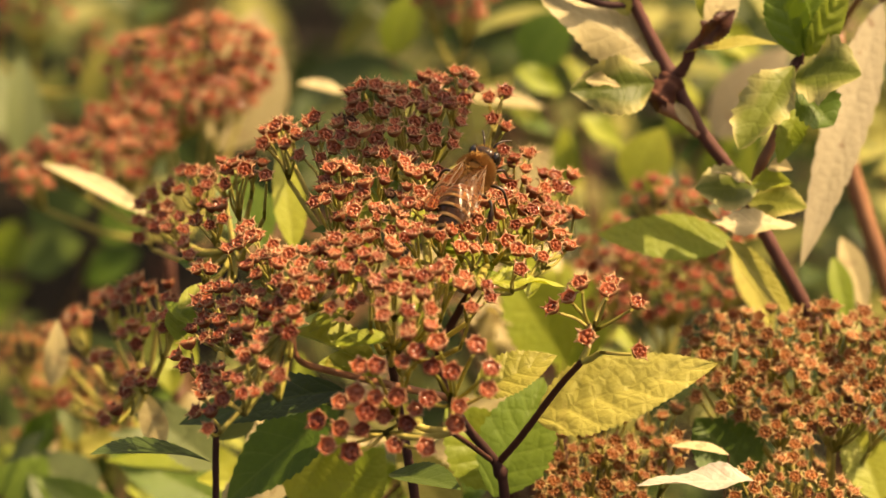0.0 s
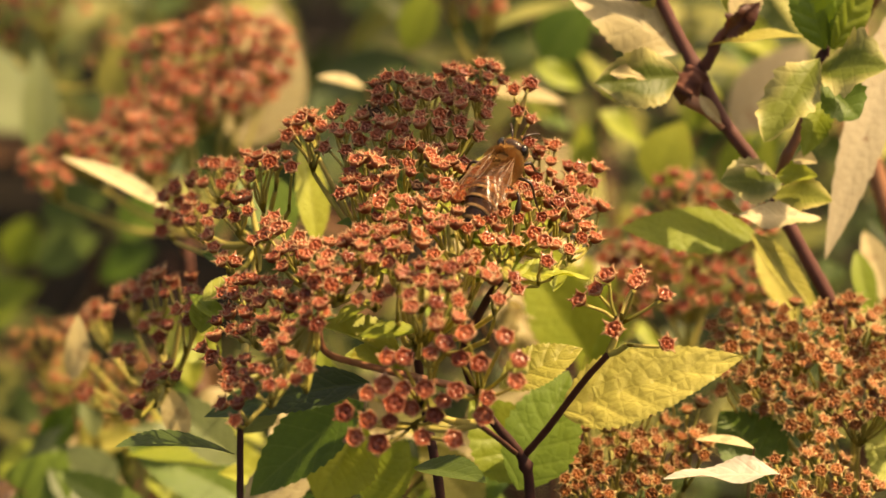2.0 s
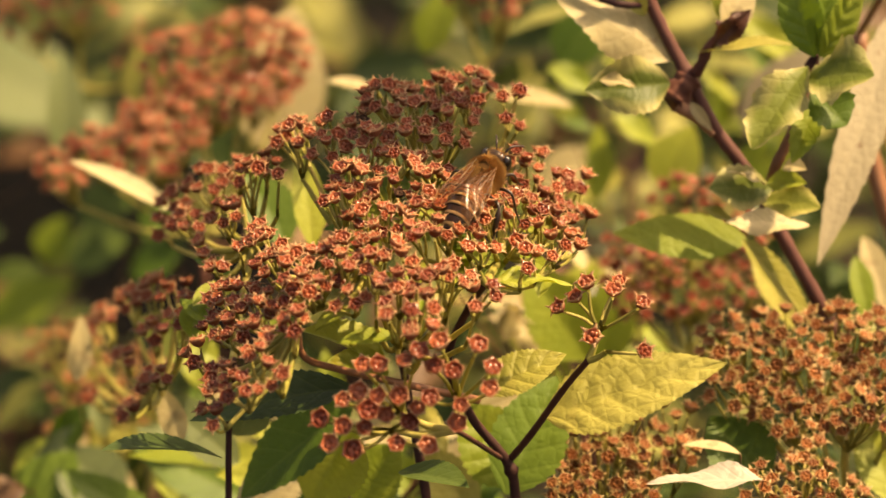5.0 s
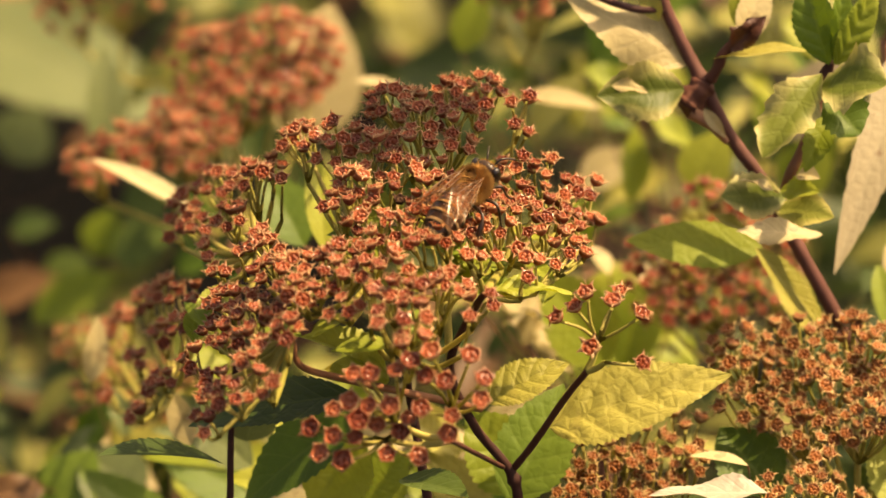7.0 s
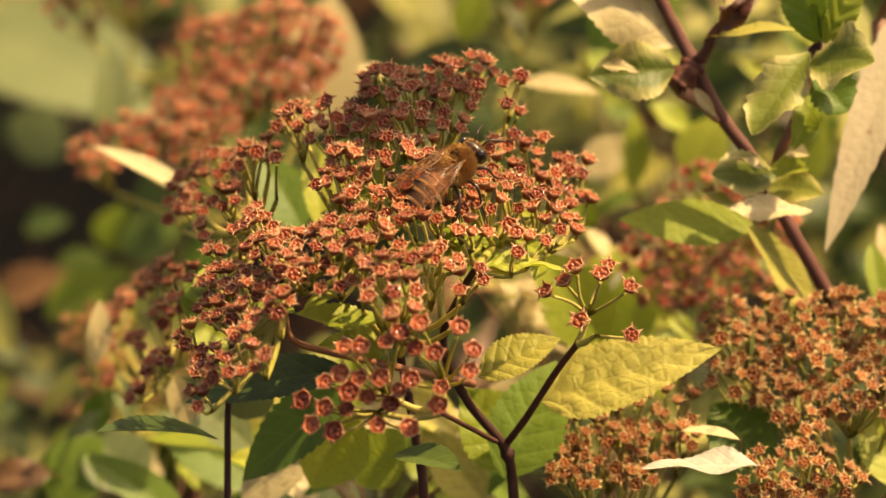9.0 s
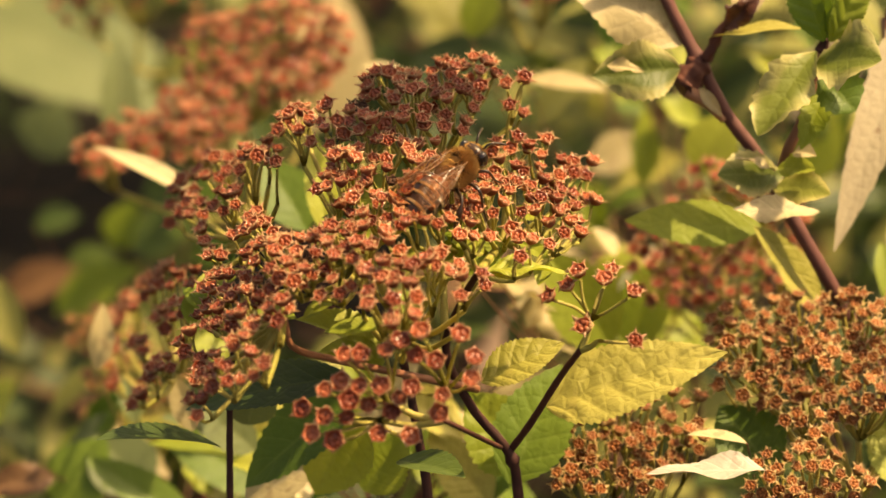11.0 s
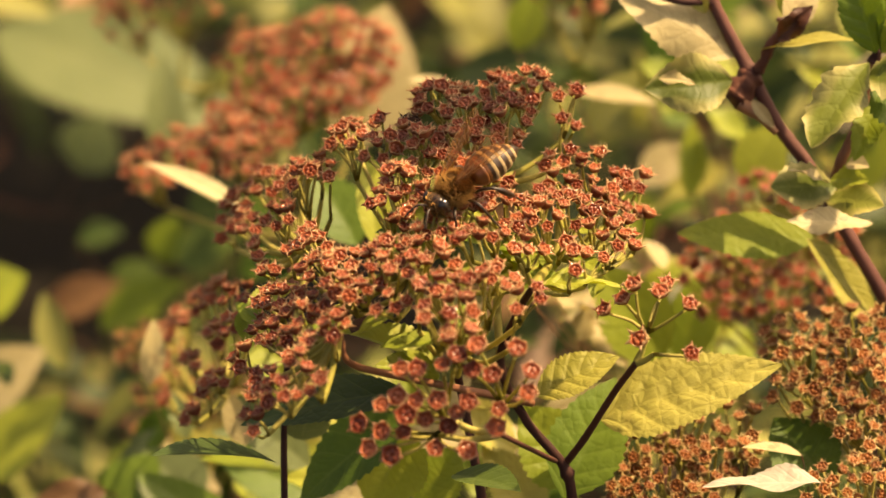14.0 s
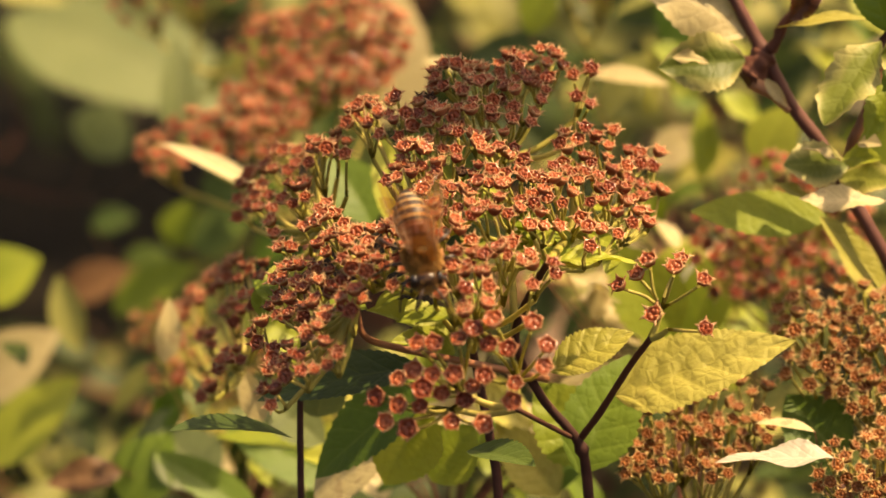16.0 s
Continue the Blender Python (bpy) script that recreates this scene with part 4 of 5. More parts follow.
def middle_leaves():
    """Leaves between and behind the heads, on thin stems of their own."""
    def spray(label, root, leaves, mat_stem=None):
        t = thing("leafy_stem", root, label, "stem", "stems")
        for b, c, f, wd, mt, shape in leaves:
            leaf(b, c, f, wd, mt, t, **shape)
            stem_part("petiole", [at(*b), (at(*b) + root) / 2 + way(0, -6, 30) * MM, root], 0.1, 0.2, mat_stem or TWIG, t, sides=6)
        stem_part("stem", [root, root + way(2, -40, 10) * MM, root + Vector((0.004, 0.03, -0.12))], 0.6, 0.8, BARK, t, sides=7)
    spray("thin stem with cream-edged leaves behind the seed heads", at(-38.9, 0.1, 100.0), [
        ((-39.3, 4.5, 62.0), (-53.4, 11.4, 60.0), (-0.2, 0.75, -0.6), 3.4, CREAM, {"fold": 0.4, "curl": 0.12}),
        ((-32.5, 14.4, 125.0), (-27.6, 35.9, 128.0), (0.3, 0.3, -0.9), 15, CREAM, {"curl": 0.1}),
        ((-52.1, 21.0, 150.0), (-51.7, 31.5, 150.0), (-0.3, 0.4, -0.8), 8, YELLOW, {})])
    spray("pale leaves on a thin stem", at(12.0, -4.0, 120.0), [
        ((2.9, 21.1, 84.0), (14.2, 19.5, 84.0), (0.0, 0.8, -0.55), 4.4, CREAM, {"curl": 0.12}),
        ((-13.6, 21.6, 84.0), (-20.2, 22.9, 82.0), (0.0, 0.8, -0.55), 3.0, CREAM, {}),
        ((-18.6, -0.1, 26.0), (-20.6, 12.8, 30.0), (0.3, 0.35, -0.9), 4.4, LIME, {}),
        ((-23.0, 0.3, 44.0), (-28.9, 9.8, 46.0), (0.2, 0.5, -0.85), 8, GREEN, {}),
        ((12.2, 26.7, 120.0), (18.8, 35.0, 120.0), (0.1, 0.6, -0.75), 9, GREEN, {}),
        ((26.6, 8.0, 90.0), (31.0, 17.1, 90.0), (0.1, 0.6, -0.75), 8, LIME, {}),
        ((39.1, 16.3, 110.0), (50.1, 29.2, 110.0), (0.3, 0.5, -0.8), 9, PINKISH, {}),
        ((-7.8, 28.4, 120.0), (-4.0, 38.4, 120.0), (0.1, 0.6, -0.75), 6, LIME, {}),
        ((9.6, 9.0, 130.0), (18.8, 14.0, 130.0), (0.1, 0.7, -0.7), 8, CREAM, {}),
        ((13.1, 7.9, 150.0), (22.6, 11.3, 150.0), (0.1, 0.7, -0.7), 9, YELLOW, {}),
        ((40.6, 7.6, 130.0), (46.4, 16.8, 130.0), (0.1, 0.7, -0.7), 9, LIME, {})])
    spray("pale withered leaves low in the bush", at(15.5, -20.9, 60.0), [
        ((16.0, -14.6, 50.0), (7.8, -2.1, 46.0), (-0.2, 0.5, -0.8), 10, LIME, {}),
        ((2.0, -10.0, 60.0), (11.5, -6.0, 56.0), (0.35, 0.8, -0.5), 4.5, CREAM, {"ruffle": 0.14}),
        ((11.4, -15.7, 50.0), (6.2, -8.5, 56.0), (-0.2, 0.5, -0.8), 4.5, CREAM, {"ruffle": 0.15}),
        ((0.8, -3.9, 40.0), (-3.6, -0.7, 40.0), (0.0, 0.6, -0.75), 5, CREAM, {}),
        ((9.3, -9.8, 46.0), (1.8, -6.3, 48.0), (0.5, 0.75, -0.4), 4.6, CREAM, {"ruffle": 0.12}),
        ((5.1, -12.2, 50.0), (7.4, -5.3, 50.0), (0.5, 0.7, -0.5), 3.6, CREAM, {"ruffle": 0.12}),
        ((15.8, -3.1, 70.0), (12.7, 0.7, 70.0), (0.5, 0.7, -0.5), 4.0, CREAM, {}),
        ((-2.3, -2.2, 16.0), (2.2, 1.3, 18.0), (0.5, 0.6, -0.6), 3.6, CREAM, {"ruffle": 0.05}),
        ((8.3, -16.2, 78.0), (11.4, -3.4, 78.0), (0.0, 0.5, -0.85), 9, YELLOW, {}),
        ((17.6, -16.2, 78.0), (21.4, -3.0, 78.0), (0.0, 0.6, -0.75), 8, LIME, {}),
        ((24.2, -9.1, 70.0), (23.6, 1.6, 74.0), (0.0, 0.5, -0.8), 7, RUSTY, {})])
    spray("white dry leaf on a thin stem", at(37.3, -30.7, 0.0), [
        ((36.5, -27.2, -6.0), (22.7, -27.6, -8.0), (0.0, 0.85, -0.45), 4.4, PALE, {"ruffle": 0.05, "curl": 0.06, "widest": 0.3, "fold": 0.35}),
        ((34.2, -24.6, 4.0), (27.1, -23.6, 4.0), (0.0, 0.93, -0.3), 3.2, CREAM, {}),
        ((37.4, -28.6, 10.0), (30.8, -20.6, 14.0), (0.0, 0.5, -0.85), 9, GREEN, {}),
        ((53.5, -30.9, 14.0), (49.8, -20.7, 18.0), (0.1, 0.4, -0.9), 7, LIME, {})])
    spray("broad grey-green leaf in the shade", at(-128.0, 10.0, 300.0), [
        ((-123.1, 41.3, 310.0), (-73.7, 21.5, 300.0), (0.25, 0.6, -0.75), 28, SAGE, {"fold": 0.1}),
        ((-64.8, 12.3, 150.0), (-65.2, 30.2, 150.0), (0.4, 0.5, -0.7), 7, SAGE, {}),
        ((-101.1, 13.3, 280.0), (-95.4, 23.4, 280.0), (0.1, 0.5, -0.85), 13, SAGE, {}),
        ], BARK)
    spray("pale yellow leaves at the shady edge of the bush", at(-93.5, -40.2, 140.0), [
        ((-93.2, -25.9, 130.0), (-79.7, -15.6, 130.0), (0.1, 0.6, -0.75), 12, CREAM, {}),
        ((-97.2, -10.8, 150.0), (-86.9, -4.7, 152.0), (0.1, 0.6, -0.75), 12, LIME, {}),
        ((-88.6, -35.5, 120.0), (-75.3, -22.1, 122.0), (0.1, 0.6, -0.75), 10, LIME, {}),
        ((-59.8, -37.9, 70.0), (-53.9, -28.0, 72.0), (0.1, 0.6, -0.75), 10, GREEN, {})])
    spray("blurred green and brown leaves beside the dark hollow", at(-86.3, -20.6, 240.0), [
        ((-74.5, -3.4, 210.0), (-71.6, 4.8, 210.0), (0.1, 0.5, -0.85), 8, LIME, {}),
        ((-87.9, -8.5, 235.0), (-78.4, -4.6, 235.0), (0.1, 0.6, -0.8), 8, SHADEGREEN, {}),
        ((-68.8, -3.6, 190.0), (-58.6, 1.5, 190.0), (0.1, 0.6, -0.8), 9, SHADEGREEN, {}),
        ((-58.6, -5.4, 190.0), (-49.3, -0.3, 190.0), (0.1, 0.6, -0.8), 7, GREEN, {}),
        ((-68.8, 3.9, 200.0), (-57.6, 8.6, 200.0), (0.1, 0.6, -0.8), 10, SHADEGREEN, {}),
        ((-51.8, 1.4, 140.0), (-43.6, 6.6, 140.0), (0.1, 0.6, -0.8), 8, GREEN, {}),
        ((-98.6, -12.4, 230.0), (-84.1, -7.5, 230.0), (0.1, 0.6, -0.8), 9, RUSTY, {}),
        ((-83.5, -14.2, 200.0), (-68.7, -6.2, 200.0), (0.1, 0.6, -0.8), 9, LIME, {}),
        ((-95.2, 0.5, 245.0), (-87.0, 1.9, 245.0), (0.1, 0.6, -0.8), 6, SHADEGREEN, {})])
    spray("small leaves low at the edge of the bush", at(-59.2, -42.4, 110.0), [
        ((-65.4, -36.1, 100.0), (-54.5, -30.2, 104.0), (0.0, 0.6, -0.8), 12, LIME, {}),
        ((-50.8, -17.8, 46.0), (-50.0, -9.1, 46.0), (0.5, 0.5, -0.7), 3.8, CREAM, {}),
        ((-55.9, -26.5, 84.0), (-46.1, -34.1, 80.0), (0.0, 0.6, -0.8), 4, CREAM, {}),
        ((-48.0, -35.8, 70.0), (-55.7, -27.7, 74.0), (0.0, 0.6, -0.8), 10, SAGE, {})])


def low_clutter():
    """Small half-withered leaves that fill the foot of the bush."""
    rnd = random.Random(31)
    for label, root, mats, u0, u1, v0, v1, lo, hi, n in (
            ("thin stem with many small yellow and withered leaves", (-48.1, -44.5, 95.0), (YELLOW, LIME, CREAM, RUSTY, GREEN, SAGE), -60.9, -31.4, -34.1, -19.3, 55, 110, 30),
            ("thin stem with small lime and cream leaves", (-13.4, -40.8, 45.0), (LIME, CREAM, GREEN, YELLOW, LIME), -24.9, 8.4, -32.5, -21.6, 28, 60, 20),
            ("thin stem with small pale leaves in the sun", (17.0, -25.0, 85.0), (CREAM, YELLOW, LIME, LIME, PALE), 6.0, 26.4, -15.6, -0.7, 72, 110, 16),
            ("thin stem with yellow and lime leaves in the sun", (24.0, -12.0, 140.0), (GREEN, LIME, LIME, GREEN, YELLOW), 6.0, 46.0, 2.0, 36.0, 115, 180, 26)):
        s = thing("leafy_stem", at(*root), label, "stem", "stems")
        for _ in range(n):
            u, v, w = rnd.uniform(u0, u1), rnd.uniform(v0, v1), rnd.uniform(lo, hi)
            ln, a = rnd.uniform(6, 12), rnd.uniform(0, math.tau)
            b = (u, v, w)
            leaf(b, (u + ln * math.cos(a), v + ln * math.sin(a), w + rnd.uniform(-3, 3)), (rnd.uniform(-0.3, 0.4), rnd.uniform(0.3, 0.8), -0.7), ln * rnd.uniform(0.35, 0.55), rnd.choice(mats), s, curl=0.15, fold=0.3, ruffle=0.05)
            stem_part("petiole", [at(*b), (at(*b) + at(*root)) / 2 + way(0, 1, 3) * MM, at(*root)], 0.12, 0.22, BARK, s, sides=5)
        stem_part("stem", [at(*root), at(*root) + Vector((0.003, 0.02, -0.1))], 0.7, 0.9, BARK, s, sides=7)


def hollow(u, v, w):
    """Where no leaves grow: a shaft through which the sun reaches a broad leaf, and two dark hollows."""
    shaft = Vector((-95.7, 30.5, 305.0))
    ray = Vector((SUN_TO.dot(ACROSS), SUN_TO.dot(RISE), SUN_TO.dot(DEEP)))
    d = Vector((u, v, w)) - shaft
    if d.dot(ray) > 2 and (d - ray * d.dot(ray)).length < 44:
        return True
    if w < 310 and (Vector((u, v)) - shaft.xy * ((500 + w) / 805)).length < 16:
        return True
    for near, far, ru, rv in (((-85.6, 6.7, 150.0), (-169.9, 10.5, 600.0), 24, 17), ((-56.9, -0.7, 150.0), (-96.4, -1.3, 600.0), 18, 13)):
        c = Vector(near).lerp(Vector(far), (w - 150) / 450)
        k = (500 + w) / 500
        if ((u - c.x) / ru) ** 2 + ((v - c.y) / rv) ** 2 < k * k:
            return True
    return False


def far_foliage():
    """The rest of the bush: hundreds of leaves in depth, and rough stems under them."""
    rnd = random.Random(5)
    shapes = []
    for k in range(4):
        shapes.append(leaf_mesh(1.0, 0.42, seed=k, fine=False, curl=0.15, fold=0.3, widest=0.4))
    for label, mat, count, lo, hi, spread in (
            ("mass of yellow-green and dark green leaves deep in the bush", MASS, 1900, 140, 620, 1.35),
            ("rusty withered leaves deep in the bush", RUSTY, 130, 190, 520, 1.3),
            ("small bright and dark leaves between the seed heads", MASS, 520, 95, 280, 1.25)):
        v, f, uv = [], [], []
        for _ in range(count):
            w = lo + (hi - lo) * rnd.random() ** 0.8
            k = (500 + w) / 500
            u, h = rnd.uniform(-75, 90) * k * spread, rnd.uniform(-42, 44) * k * spread
            ln = rnd.uniform(10, 24) if hi > 300 else rnd.uniform(6, 14)
            if hollow(u, h, w) or hi < 300 and u < -5 and h > 5:
                continue
            d = Vector((rnd.uniform(-1, 1), rnd.uniform(-1, 0.4), rnd.uniform(-0.5, 0.5))).normalized()
            m = frame_of(at(u, h, w), at(u, h, w) + d, Vector((rnd.uniform(-.5, .5), rnd.uniform(-.6, .3), 1))) @ Matrix.Diagonal((ln * MM,) * 3 + (1,))
            sv, sf, su = rnd.choice(shapes)
            o = len(v)
            v.extend(m @ Vector(p) for p in sv)
            f.extend(tuple(o + i for i in q) for q in sf)
            uv.extend(su)
        tagged(new("foliage", link_mesh("foliage", v, f, [mat], uv=uv)), label, "foliage", kind="stuff")
    v, f, uv = [], [], []
    left = 4900
    pit = at(-269.2, 15.0, 1130.0)
    while left:                                           # the whole rounded bush behind and beside the seed heads
        p = Vector((rnd.uniform(-1, 1), rnd.uniform(-1, 1), rnd.uniform(-0.6, 1)))
        if not 0.25 < p.length < 1:
            continue
        q = Vector((0.03 + 0.60 * p.x, 0.52 + 0.68 * p.y, 0.24 + 0.42 * p.z)) - HEART
        u, h, w = q.dot(ACROSS) / MM, q.dot(RISE) / MM, q.dot(DEEP) / MM
        k = max(0.0, (500 + w) / 500)
        if abs(u - 8) < 95 * k and -62 * k < h < 46 * k + 20:
            if w < 330 or rnd.random() < 0.5:
                continue                                  # open at the front
        elif w < 170 and h > -75 and abs(u) < 230:
            continue
        if hollow(u, h, w):
            continue
        left -= 1
        if left < 700:                                    # unseen canopy leaves added to keep the sun off the hollow
            p = pit + SUN_TO * rnd.uniform(0.26, 0.62) + Vector((rnd.uniform(-.2, .2), rnd.uniform(-.2, .2), 0))
            q = p - HEART
            u, h, w = q.dot(ACROSS) / MM, q.dot(RISE) / MM, q.dot(DEEP) / MM
            if hollow(u, h, w) or h < 60 * (500 + w) / 500:
                continue
        d = Vector((rnd.uniform(-1, 1), rnd.uniform(-1, 0.4), rnd.uniform(-0.5, 0.4))).normalized()
        m = frame_of(at(u, h, w), at(u, h, w) + d, Vector((rnd.uniform(-.4, .6), rnd.uniform(-.4, .5), 1))) @ Matrix.Diagonal((rnd.uniform(26, 46) * MM,) * 3 + (1,))
        sv, sf, su = rnd.choice(shapes)
        o = len(v)
        v.extend(m @ Vector(c) for c in sv)
        f.extend(tuple(o + i for i in c) for c in sf)
        uv.extend(su)
    tagged(new("foliage", link_mesh("foliage", v, f, [MASS], uv=uv)), "dense yellow-green leaves of a rounded garden bush, with unseen ones added for shade", "foliage", kind="stuff")
    t = thing("thicket", (0, 0.3, 0), "dark bare stems deep in the bush", "stems")
    for _ in range(60):
        w = rnd.uniform(320, 600)
        a = at(rnd.uniform(-130, 140), rnd.uniform(-60, 0), w)
        b = Vector((a.x + rnd.uniform(-.08, .08), a.y + rnd.uniform(-.05, .1), 0.0))
        stem_part("stem", [b, a.lerp(b, 0.4) + Vector((rnd.uniform(-.02, .02), 0, 0)), a], 1.8, 0.8, BARK, t, sides=6)


# ---- the honeybee ----
BODY = 1.07 * MM                           # size of the body
FUR = plain("bee_fur", (0.24, 0.115, 0.03), (0.50, 0.265, 0.08), 2000, 0.8, 0.2, vary=0.1)
FELT = plain("bee_felt", (0.03, 0.014, 0.006), (0.08, 0.04, 0.014), 2000, 0.9, 0.03, vary=0.0)
SHELL = plain("bee_shell_dark", (0.012, 0.006, 0.003), (0.04, 0.018, 0.008), 2500, 0.35, 0.5, vary=0.0)
AMBER = plain("bee_shell_amber", (0.09, 0.03, 0.009), (0.2, 0.075, 0.02), 1500, 0.32, 0.5, vary=0.0)
BAND = plain("bee_hair_band", (0.2, 0.135, 0.065), (0.36, 0.26, 0.14), 2500, 0.8, 0.2, vary=0.0)
EYE = plain("bee_eye", (0.006, 0.004, 0.003), (0.02, 0.012, 0.008), 3000, 0.15, 0.6, vary=0.0)
VEIN = plain("wing_vein", (0.10, 0.045, 0.015), (0.2, 0.1, 0.035), 2000, 0.4, 0.4, vary=0.0)


def wing_film():
    m, n, l, b = material("wing_film", 0.22, 0.9)
    b.inputs["Base Color"].default_value = (0.24, 0.11, 0.055, 1)
    bp = n.new("ShaderNodeBump")
    bp.inputs["Strength"].default_value, bp.inputs["Distance"].default_value = 0.5, 0.0003
    l.new(noise_tex(n, l, 900, 2), bp.inputs["Height"])
    l.new(bp.outputs[0], b.inputs["Normal"])
    t = n.new("ShaderNodeBsdfTransparent")
    t.inputs[0].default_value = (0.88, 0.70, 0.54, 1)
    mx = n.new("ShaderNodeMixShader")
    mx.inputs[0].default_value = 0.12
    l.new(t.outputs[0], mx.inputs[1])
    l.new(b.outputs[0], mx.inputs[2])
    l.new(mx.outputs[0], n["Material Output"].inputs[0])
    return m


FILM = wing_film()


def lathe_x(profile, squash=1.0, sides=18):
    """A turned body along x from (x, radius, z) rows, in millimetres."""
    v, f = [], []
    for x, r, z in profile:
        for k in range(sides):
            a = math.tau * k / sides
            v.append(Vector((x, r * math.cos(a), z + r * squash * math.sin(a))) * BODY)
    for i in range(len(profile) - 1):
        for k in range(sides):
            a, b = i * sides + k, i * sides + (k + 1) % sides
            f.append((a, a + sides, b + sides, b))
    f.append(tuple(range(sides)))
    f.append(tuple((len(profile) - 1) * sides + k for k in reversed(range(sides))))
    return v, f


def egg(cx, cy, cz, rx, ry, rz, sides=16, rings=10):
    v, f = [], []
    for i in range(rings + 1):
        p = math.pi * i / rings
        for k in range(sides):
            a = math.tau * k / sides
            v.append(Vector((cx - rx * math.cos(p), cy + ry * math.sin(p) * math.cos(a), cz + rz * math.sin(p) * math.sin(a))) * BODY)
    for i in range(rings):
        for k in range(sides):
            a, b = i * sides + k, i * sides + (k + 1) % sides
            f.append((a, a + sides, b + sides, b))
    return v, f


def hair(c, r, count, length, seed, keep):
    """Fine hairs that stand out of an egg-shaped body."""
    rnd = random.Random(seed)
    v, f = [], []
    while len(f) < count:
        d = Vector((rnd.gauss(0, 1), rnd.gauss(0, 1), rnd.gauss(0, 1))).normalized()
        if not keep(d):
            continue
        p = Vector((c[0] + d.x * r[0], c[1] + d.y * r[1], c[2] + d.z * r[2]))
        g = (d + Vector((rnd.uniform(-.4, .2), rnd.uniform(-.3, .3), rnd.uniform(-.3, .3)))).normalized()
        s = g.orthogonal().normalized() * 0.05
        o = len(v)
        v += [(p - s) * BODY, (p + s) * BODY, (p + g * length * rnd.uniform(0.6, 1.1)) * BODY]
        f.append((o, o + 1, o + 2))
    return v, f


WINGS = []


def wing_pose(side, hinge, back, lift):
    """A wing folded along the back (lift 0) or raised and spread (lift 1)."""
    return pose(hinge[0] * BODY, hinge[1] * side * BODY, hinge[2] * BODY, side * -(22 - 12 * lift), 6 + 34 * lift, -side * (back + 26 * lift))


def build_bee():
    bee = thing("honeybee", (0, 0, 0), "brown honeybee with striped abdomen and amber wings on a seed head", "bee")
    prof = [(-0.2, 0.5), (-0.7, 1.3), (-1.5, 1.76), (-2.6, 1.96), (-3.8, 1.88), (-5.0, 1.56), (-6.1, 1.05), (-6.9, 0.5), (-7.2, 0.12)]

    def radius(x):
        for (a, p), (b, q) in zip(prof, prof[1:]):
            if b <= x <= a:
                return p + (q - p) * (a - x) / (a - b)
        return 0.12
    cuts = [-0.2, -1.7, -2.9, -4.0, -5.1, -6.2, -7.2]
    for i, (a, b) in enumerate(zip(cuts, cuts[1:])):
        rows, kinds = [], []
        for j in range(7):
            x = a + (b - a) * j / 6
            flare = 1 + 0.05 * (j / 6) ** 2
            rows.append((x, radius(x) * flare, -0.25 - 0.05 * (x + 0.2) * (x + 0.2) * 0.35))
        v, f = lathe_x(rows, 0.92)
        idx = []
        for j in range(6):
            k = 2 if j >= 4 and 0 < i < 5 else (0 if i < 1 or (i == 1 and j < 2) else 1)
            idx += [k] * 18
        idx += [1, 1]
        part("abdomen_segment", link_mesh("abdomen_segment", v, f, [AMBER, SHELL, BAND], idx), bee)
    v, f = egg(1.7, 0, 0, 1.98, 1.78, 1.72)
    thorax = part("thorax", link_mesh("thorax", v, f, [FELT]), bee, "furry golden-brown thorax with a dark back")
    v, f = hair((1.7, 0, 0), (1.94, 1.74, 1.68), 5200, 0.7, 3, lambda d: not (d.z > 0.95 and abs(d.x) < 0.2))
    part("fur", link_mesh("fur", v, f, [FUR], smooth=False), thorax)
    v, f = egg(4.35, 0, -0.45, 0.95, 1.65, 1.5)
    head = part("head", link_mesh("head", v, f, [SHELL]), bee)
    v, f = hair((4.35, 0, -0.45), (0.95, 1.6, 1.5), 500, 0.35, 4, lambda d: abs(d.y) < 0.6)
    part("fur", link_mesh("fur", v, f, [FUR], smooth=False), head)
    for s in (-1, 1):
        v, f = egg(4.35, 1.28 * s, -0.2, 0.72, 0.55, 1.12, 12, 8)
        part("eye", link_mesh("eye", v, f, [EYE]), head)
        v, f = [], []
        tube(v, f, [p * BODY for p in glide([Vector((5.1, 0.4 * s, -0.2)), Vector((6.0, 0.8 * s, 0.5)), Vector((6.9, 1.3 * s, 0.1)), Vector((7.6, 1.7 * s, -0.5))], 4)], lambda t: 0.13 * BODY, 5)
        part("antenna", link_mesh("antenna", v, f, [SHELL]), head)
    # legs: hip, knee, ankle, foot
    for s in (-1, 1):
        for x, knee, ankle, foot in ((2.9, (4.0, 2.2, -1.1), (4.6, 2.6, -2.9), (5.4, 2.8, -4.1)),
                                     (1.5, (1.5, 3.3, -0.9), (1.0, 4.2, -3.0), (0.7, 4.9, -4.3)),
                                     (0.3, (-0.9, 3.1, -0.6), (-2.6, 3.5, -2.7), (-3.6, 3.7, -4.3))):
            v, f = [], []
            pts = [Vector((x, 1.0 * s, -1.2))] + [Vector((p[0], p[1] * s, p[2])) for p in (knee, ankle, foot)]
            tube(v, f, [p * BODY for p in glide(pts, 5)], lambda t: (0.21 + (0.2 if x < 1 and 0.4 < t < 0.7 else 0) - 0.13 * t) * BODY, 7)
            part("leg", link_mesh("leg", v, f, [SHELL]), bee)
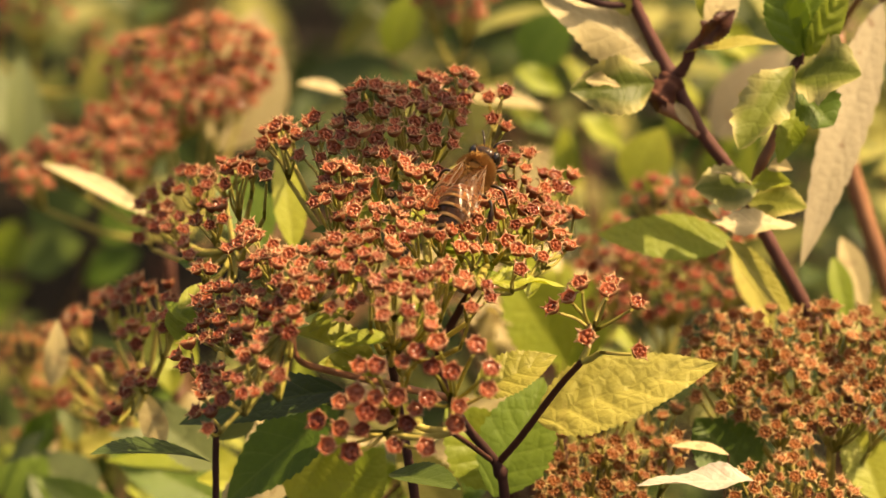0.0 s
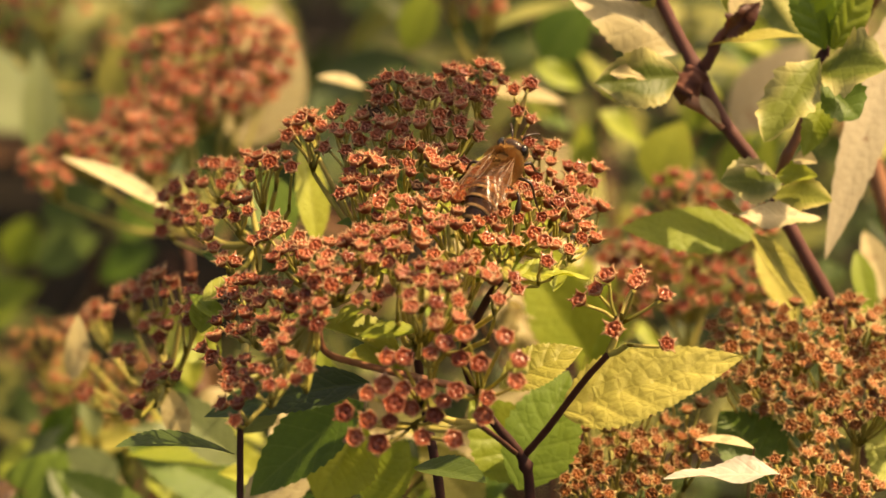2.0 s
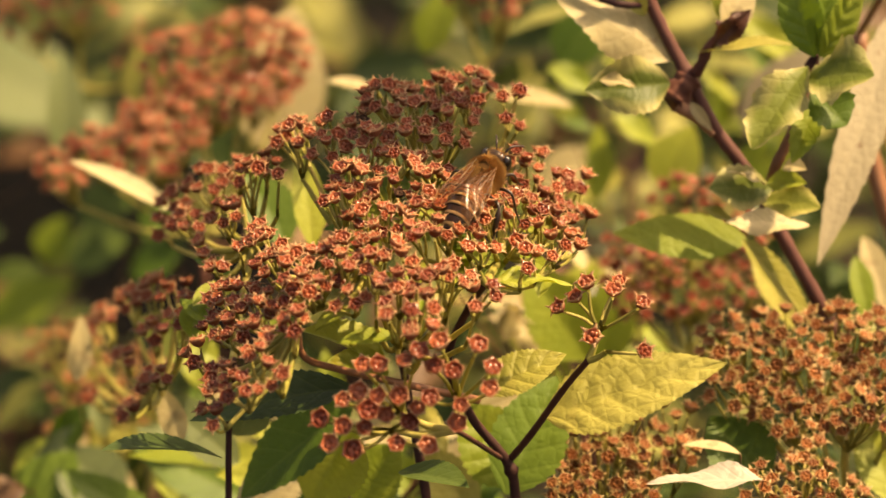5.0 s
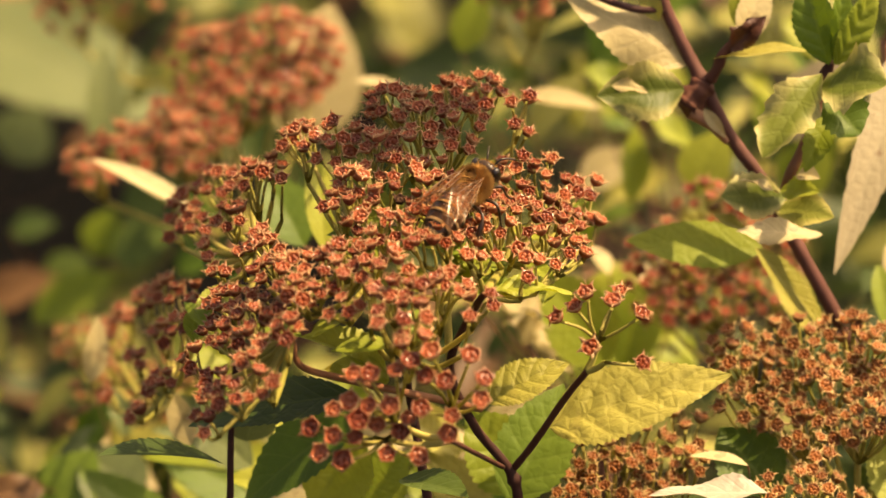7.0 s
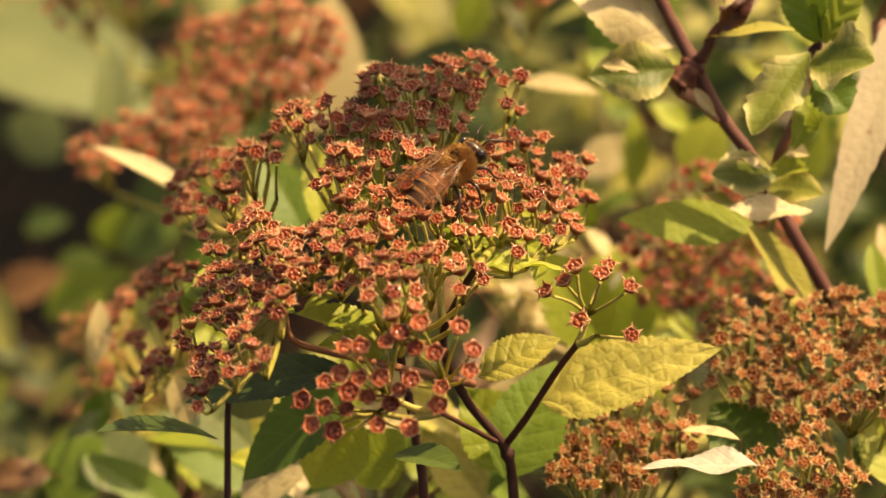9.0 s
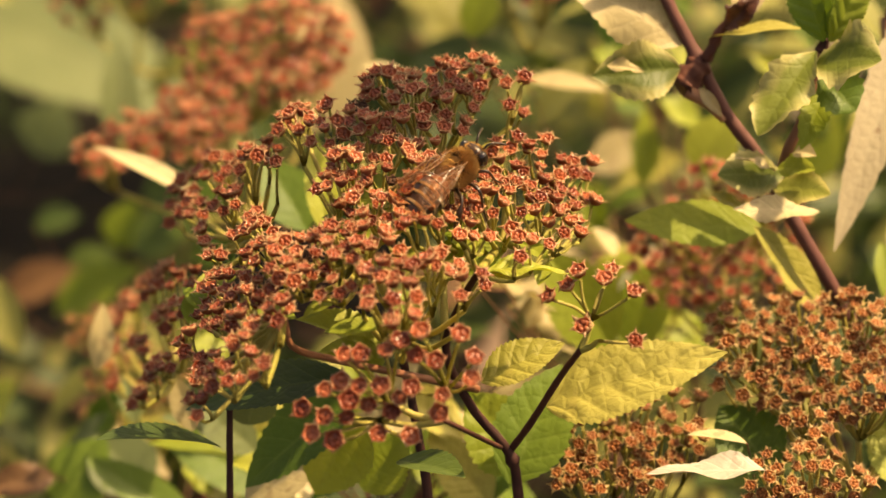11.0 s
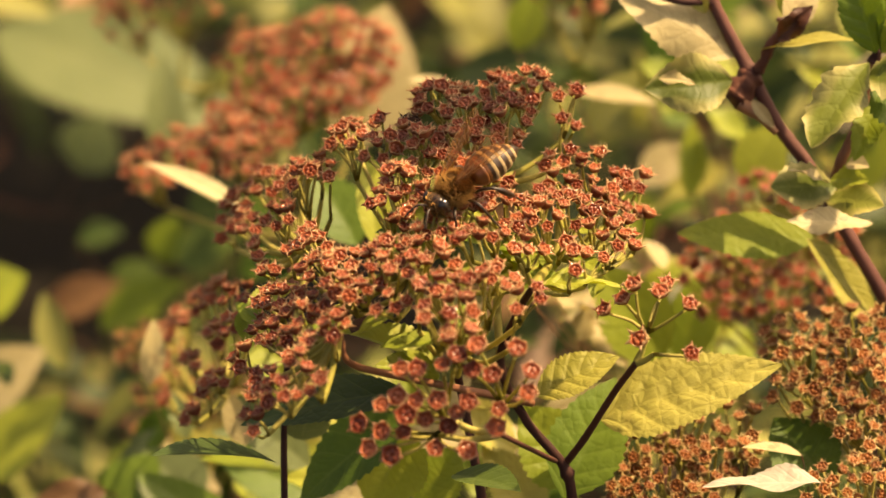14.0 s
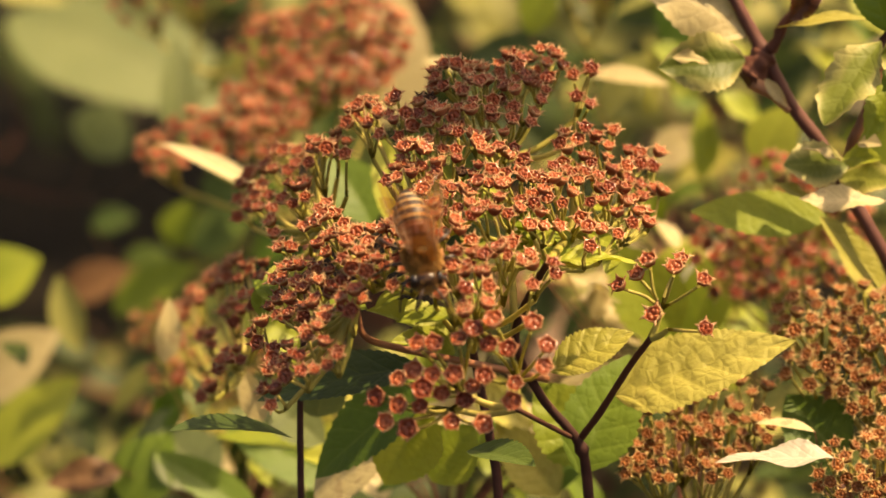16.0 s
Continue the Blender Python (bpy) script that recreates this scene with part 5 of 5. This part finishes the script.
    # wings: film with raised veins
    for s in (-1, 1):
        for nm, hinge, ln, wd, back in (("forewing", (2.2, 1.2, 1.4), 8.7, 2.4, 7), ("hindwing", (1.2, 1.3, 1.2), 6.2, 2.0, 13)):
            v, f, uv = [], [], []
            nx, ny = 14, 6
            for i in range(nx + 1):
                t = i / nx
                lead = 0.16 * wd * math.sin(t * 2.6)
                trail = -wd * 0.86 * math.sin(min(1.0, t * 1.02) ** 1.1 * 2.9) ** 0.8 if 0 < t < 1 else -0.1
                for j in range(ny + 1):
                    q = j / ny
                    v.append(Vector((-t * ln, s * (lead + (trail - lead) * q), 0.18 * math.sin(q * 6 + t * 5) + 0.25 * math.sin(t * 3))) * BODY)
            for i in range(nx):
                for j in range(ny):
                    k = i * (ny + 1) + j
                    f.append((k, k + ny + 1, k + ny + 2, k + 1))
            m = wing_pose(s, hinge, back, 0.0)
            WINGS.append((nm, s, hinge, back))
            wing = part(nm, link_mesh(nm, v, f, [FILM]), bee, "clear amber wing", m)
            WINGS[-1] += (wing,)
            vv, ff = [], []
            for row in (0, 2, 4):
                line = [v[i * (ny + 1) + row] for i in range(0, nx + 1 - row)]
                tube(vv, ff, line, lambda t: (0.06 - 0.03 * t) * BODY, 4)
            for i in (4, 7, 10):
                line = [v[i * (ny + 1) + j] for j in range(0, 5)]
                tube(vv, ff, line, lambda t: 0.04 * BODY, 4)
            part("wing_vein", link_mesh("wing_vein", vv, ff, [VEIN]), wing)
    return bee


build_ground()
build_large_head()
fork_branch()
small_head()
lower_head()
low_stems()
other_heads()
right_twig()
middle_leaves()
low_clutter()
far_foliage()
BEE = build_bee()


def motions():
    walk(BEE, [
        (0.00, pose(0.00292, -0.01045, 0.63628, 7.7, -18.1, 64.3)),
        (0.50, pose(0.00303, -0.01059, 0.63623, 7.6, -16.4, 64.9)),
        (1.00, pose(0.00247, -0.01080, 0.63654, 7.0, -14.5, 66.8)),
        (1.50, pose(0.00255, -0.01136, 0.63654, 7.9, -13.4, 63.7)),
        (2.00, pose(0.00306, -0.01032, 0.63620, 7.9, -16.8, 63.8)),
        (2.50, pose(0.00296, -0.00971, 0.63620, 8.2, -18.8, 62.6)),
        (3.00, pose(0.00278, -0.01004, 0.63632, 7.7, -17.9, 64.7)),
        (3.50, pose(0.00329, -0.01066, 0.63610, 7.9, -11.4, 64.1)),
        (4.00, pose(0.00266, -0.01088, 0.63645, 8.3, -15.4, 62.5)),
        (4.50, pose(0.00287, -0.01103, 0.63635, 8.1, -14.3, 63.1)),
        (4.70, pose(0.00304, -0.01074, 0.63624, 8.2, -14.7, 62.7)),
        (6.80, pose(0.00142, -0.01236, 0.63716, 9.4, -11.0, 58.4)),
        (7.00, pose(0.00133, -0.01251, 0.63721, 9.3, -11.2, 58.6)),
        (7.50, pose(0.00105, -0.01322, 0.63739, 11.8, -12.7, 48.8)),
        (8.00, pose(0.00055, -0.01342, 0.63761, 11.5, -13.4, 50.3)),
        (8.50, pose(0.00022, -0.01457, 0.63783, 10.9, -11.5, 52.6)),
        (9.00, pose(0.00042, -0.01388, 0.63770, 12.4, -17.0, 46.7)),
        (9.50, pose(0.00062, -0.01359, 0.63760, 11.9, -15.0, 48.4)),
        (9.70, pose(0.00047, -0.01358, 0.63766, 11.8, -14.3, 49.0)),
        (11.80, pose(0.00036, -0.01390, 0.63773, 11.9, -14.3, 48.7)),
        (12.00, pose(-0.00007, -0.01434, 0.63792, 11.5, -10.8, 50.3)),
        (12.20, pose(0.00013, -0.01347, 0.63778, 8.2, 1.1, 34.9)),
        (12.50, pose(-0.00069, -0.01430, 0.63814, -3.5, 1.1, 38.7)),
        (12.70, pose(-0.00036, -0.01255, 0.63789, -4.4, 2.8, 12.5)),
        (13.00, pose(-0.00187, -0.01254, 0.63985, -1.6, 11.1, -69.7)),
        (13.25, pose(-0.00226, -0.01363, 0.64004, -0.1, 12.9, -88.3)),
        (13.50, pose(-0.00264, -0.01362, 0.64013, 0.9, 12.8, -101.2)),
        (13.75, pose(-0.00332, -0.01412, 0.64042, 2.0, 17.4, -116.3)),
        (14.00, pose(-0.00330, -0.01440, 0.64003, 3.2, 12.2, -134.6)),
        (14.25, pose(-0.00375, -0.01916, 0.63980, 3.0, 7.2, -131.6)),
        (14.50, pose(-0.00695, -0.02035, 0.63967, 4.1, -1.8, -154.2)),
        (14.75, pose(-0.01096, -0.02518, 0.64064, 2.5, 15.4, -122.7)),
        (15.00, pose(-0.01060, -0.02698, 0.64125, 2.0, 18.7, -115.4)),
        (15.50, pose(-0.00965, -0.03270, 0.64196, -1.9, 24.2, -64.8)),
        (16.00, pose(-0.00881, -0.03494, 0.64224, -1.2, 24.5, -75.2)),
    ])
    lifts = ((0.0, 0.0), (2.9, 0.0), (3.5, 0.25), (4.2, 0.0), (11.8, 0.0), (12.2, 0.15), (12.7, 0.25), (13.0, 0.25), (13.5, 0.25), (14.0, 0.35), (14.5, 0.45), (15.0, 0.3), (15.5, 0.2), (16.0, 0.25))
    for _, side, hinge, back, wing in WINGS:
        walk(wing, [(t, wing_pose(side, hinge, back, lift)) for t, lift in lifts])


motions()
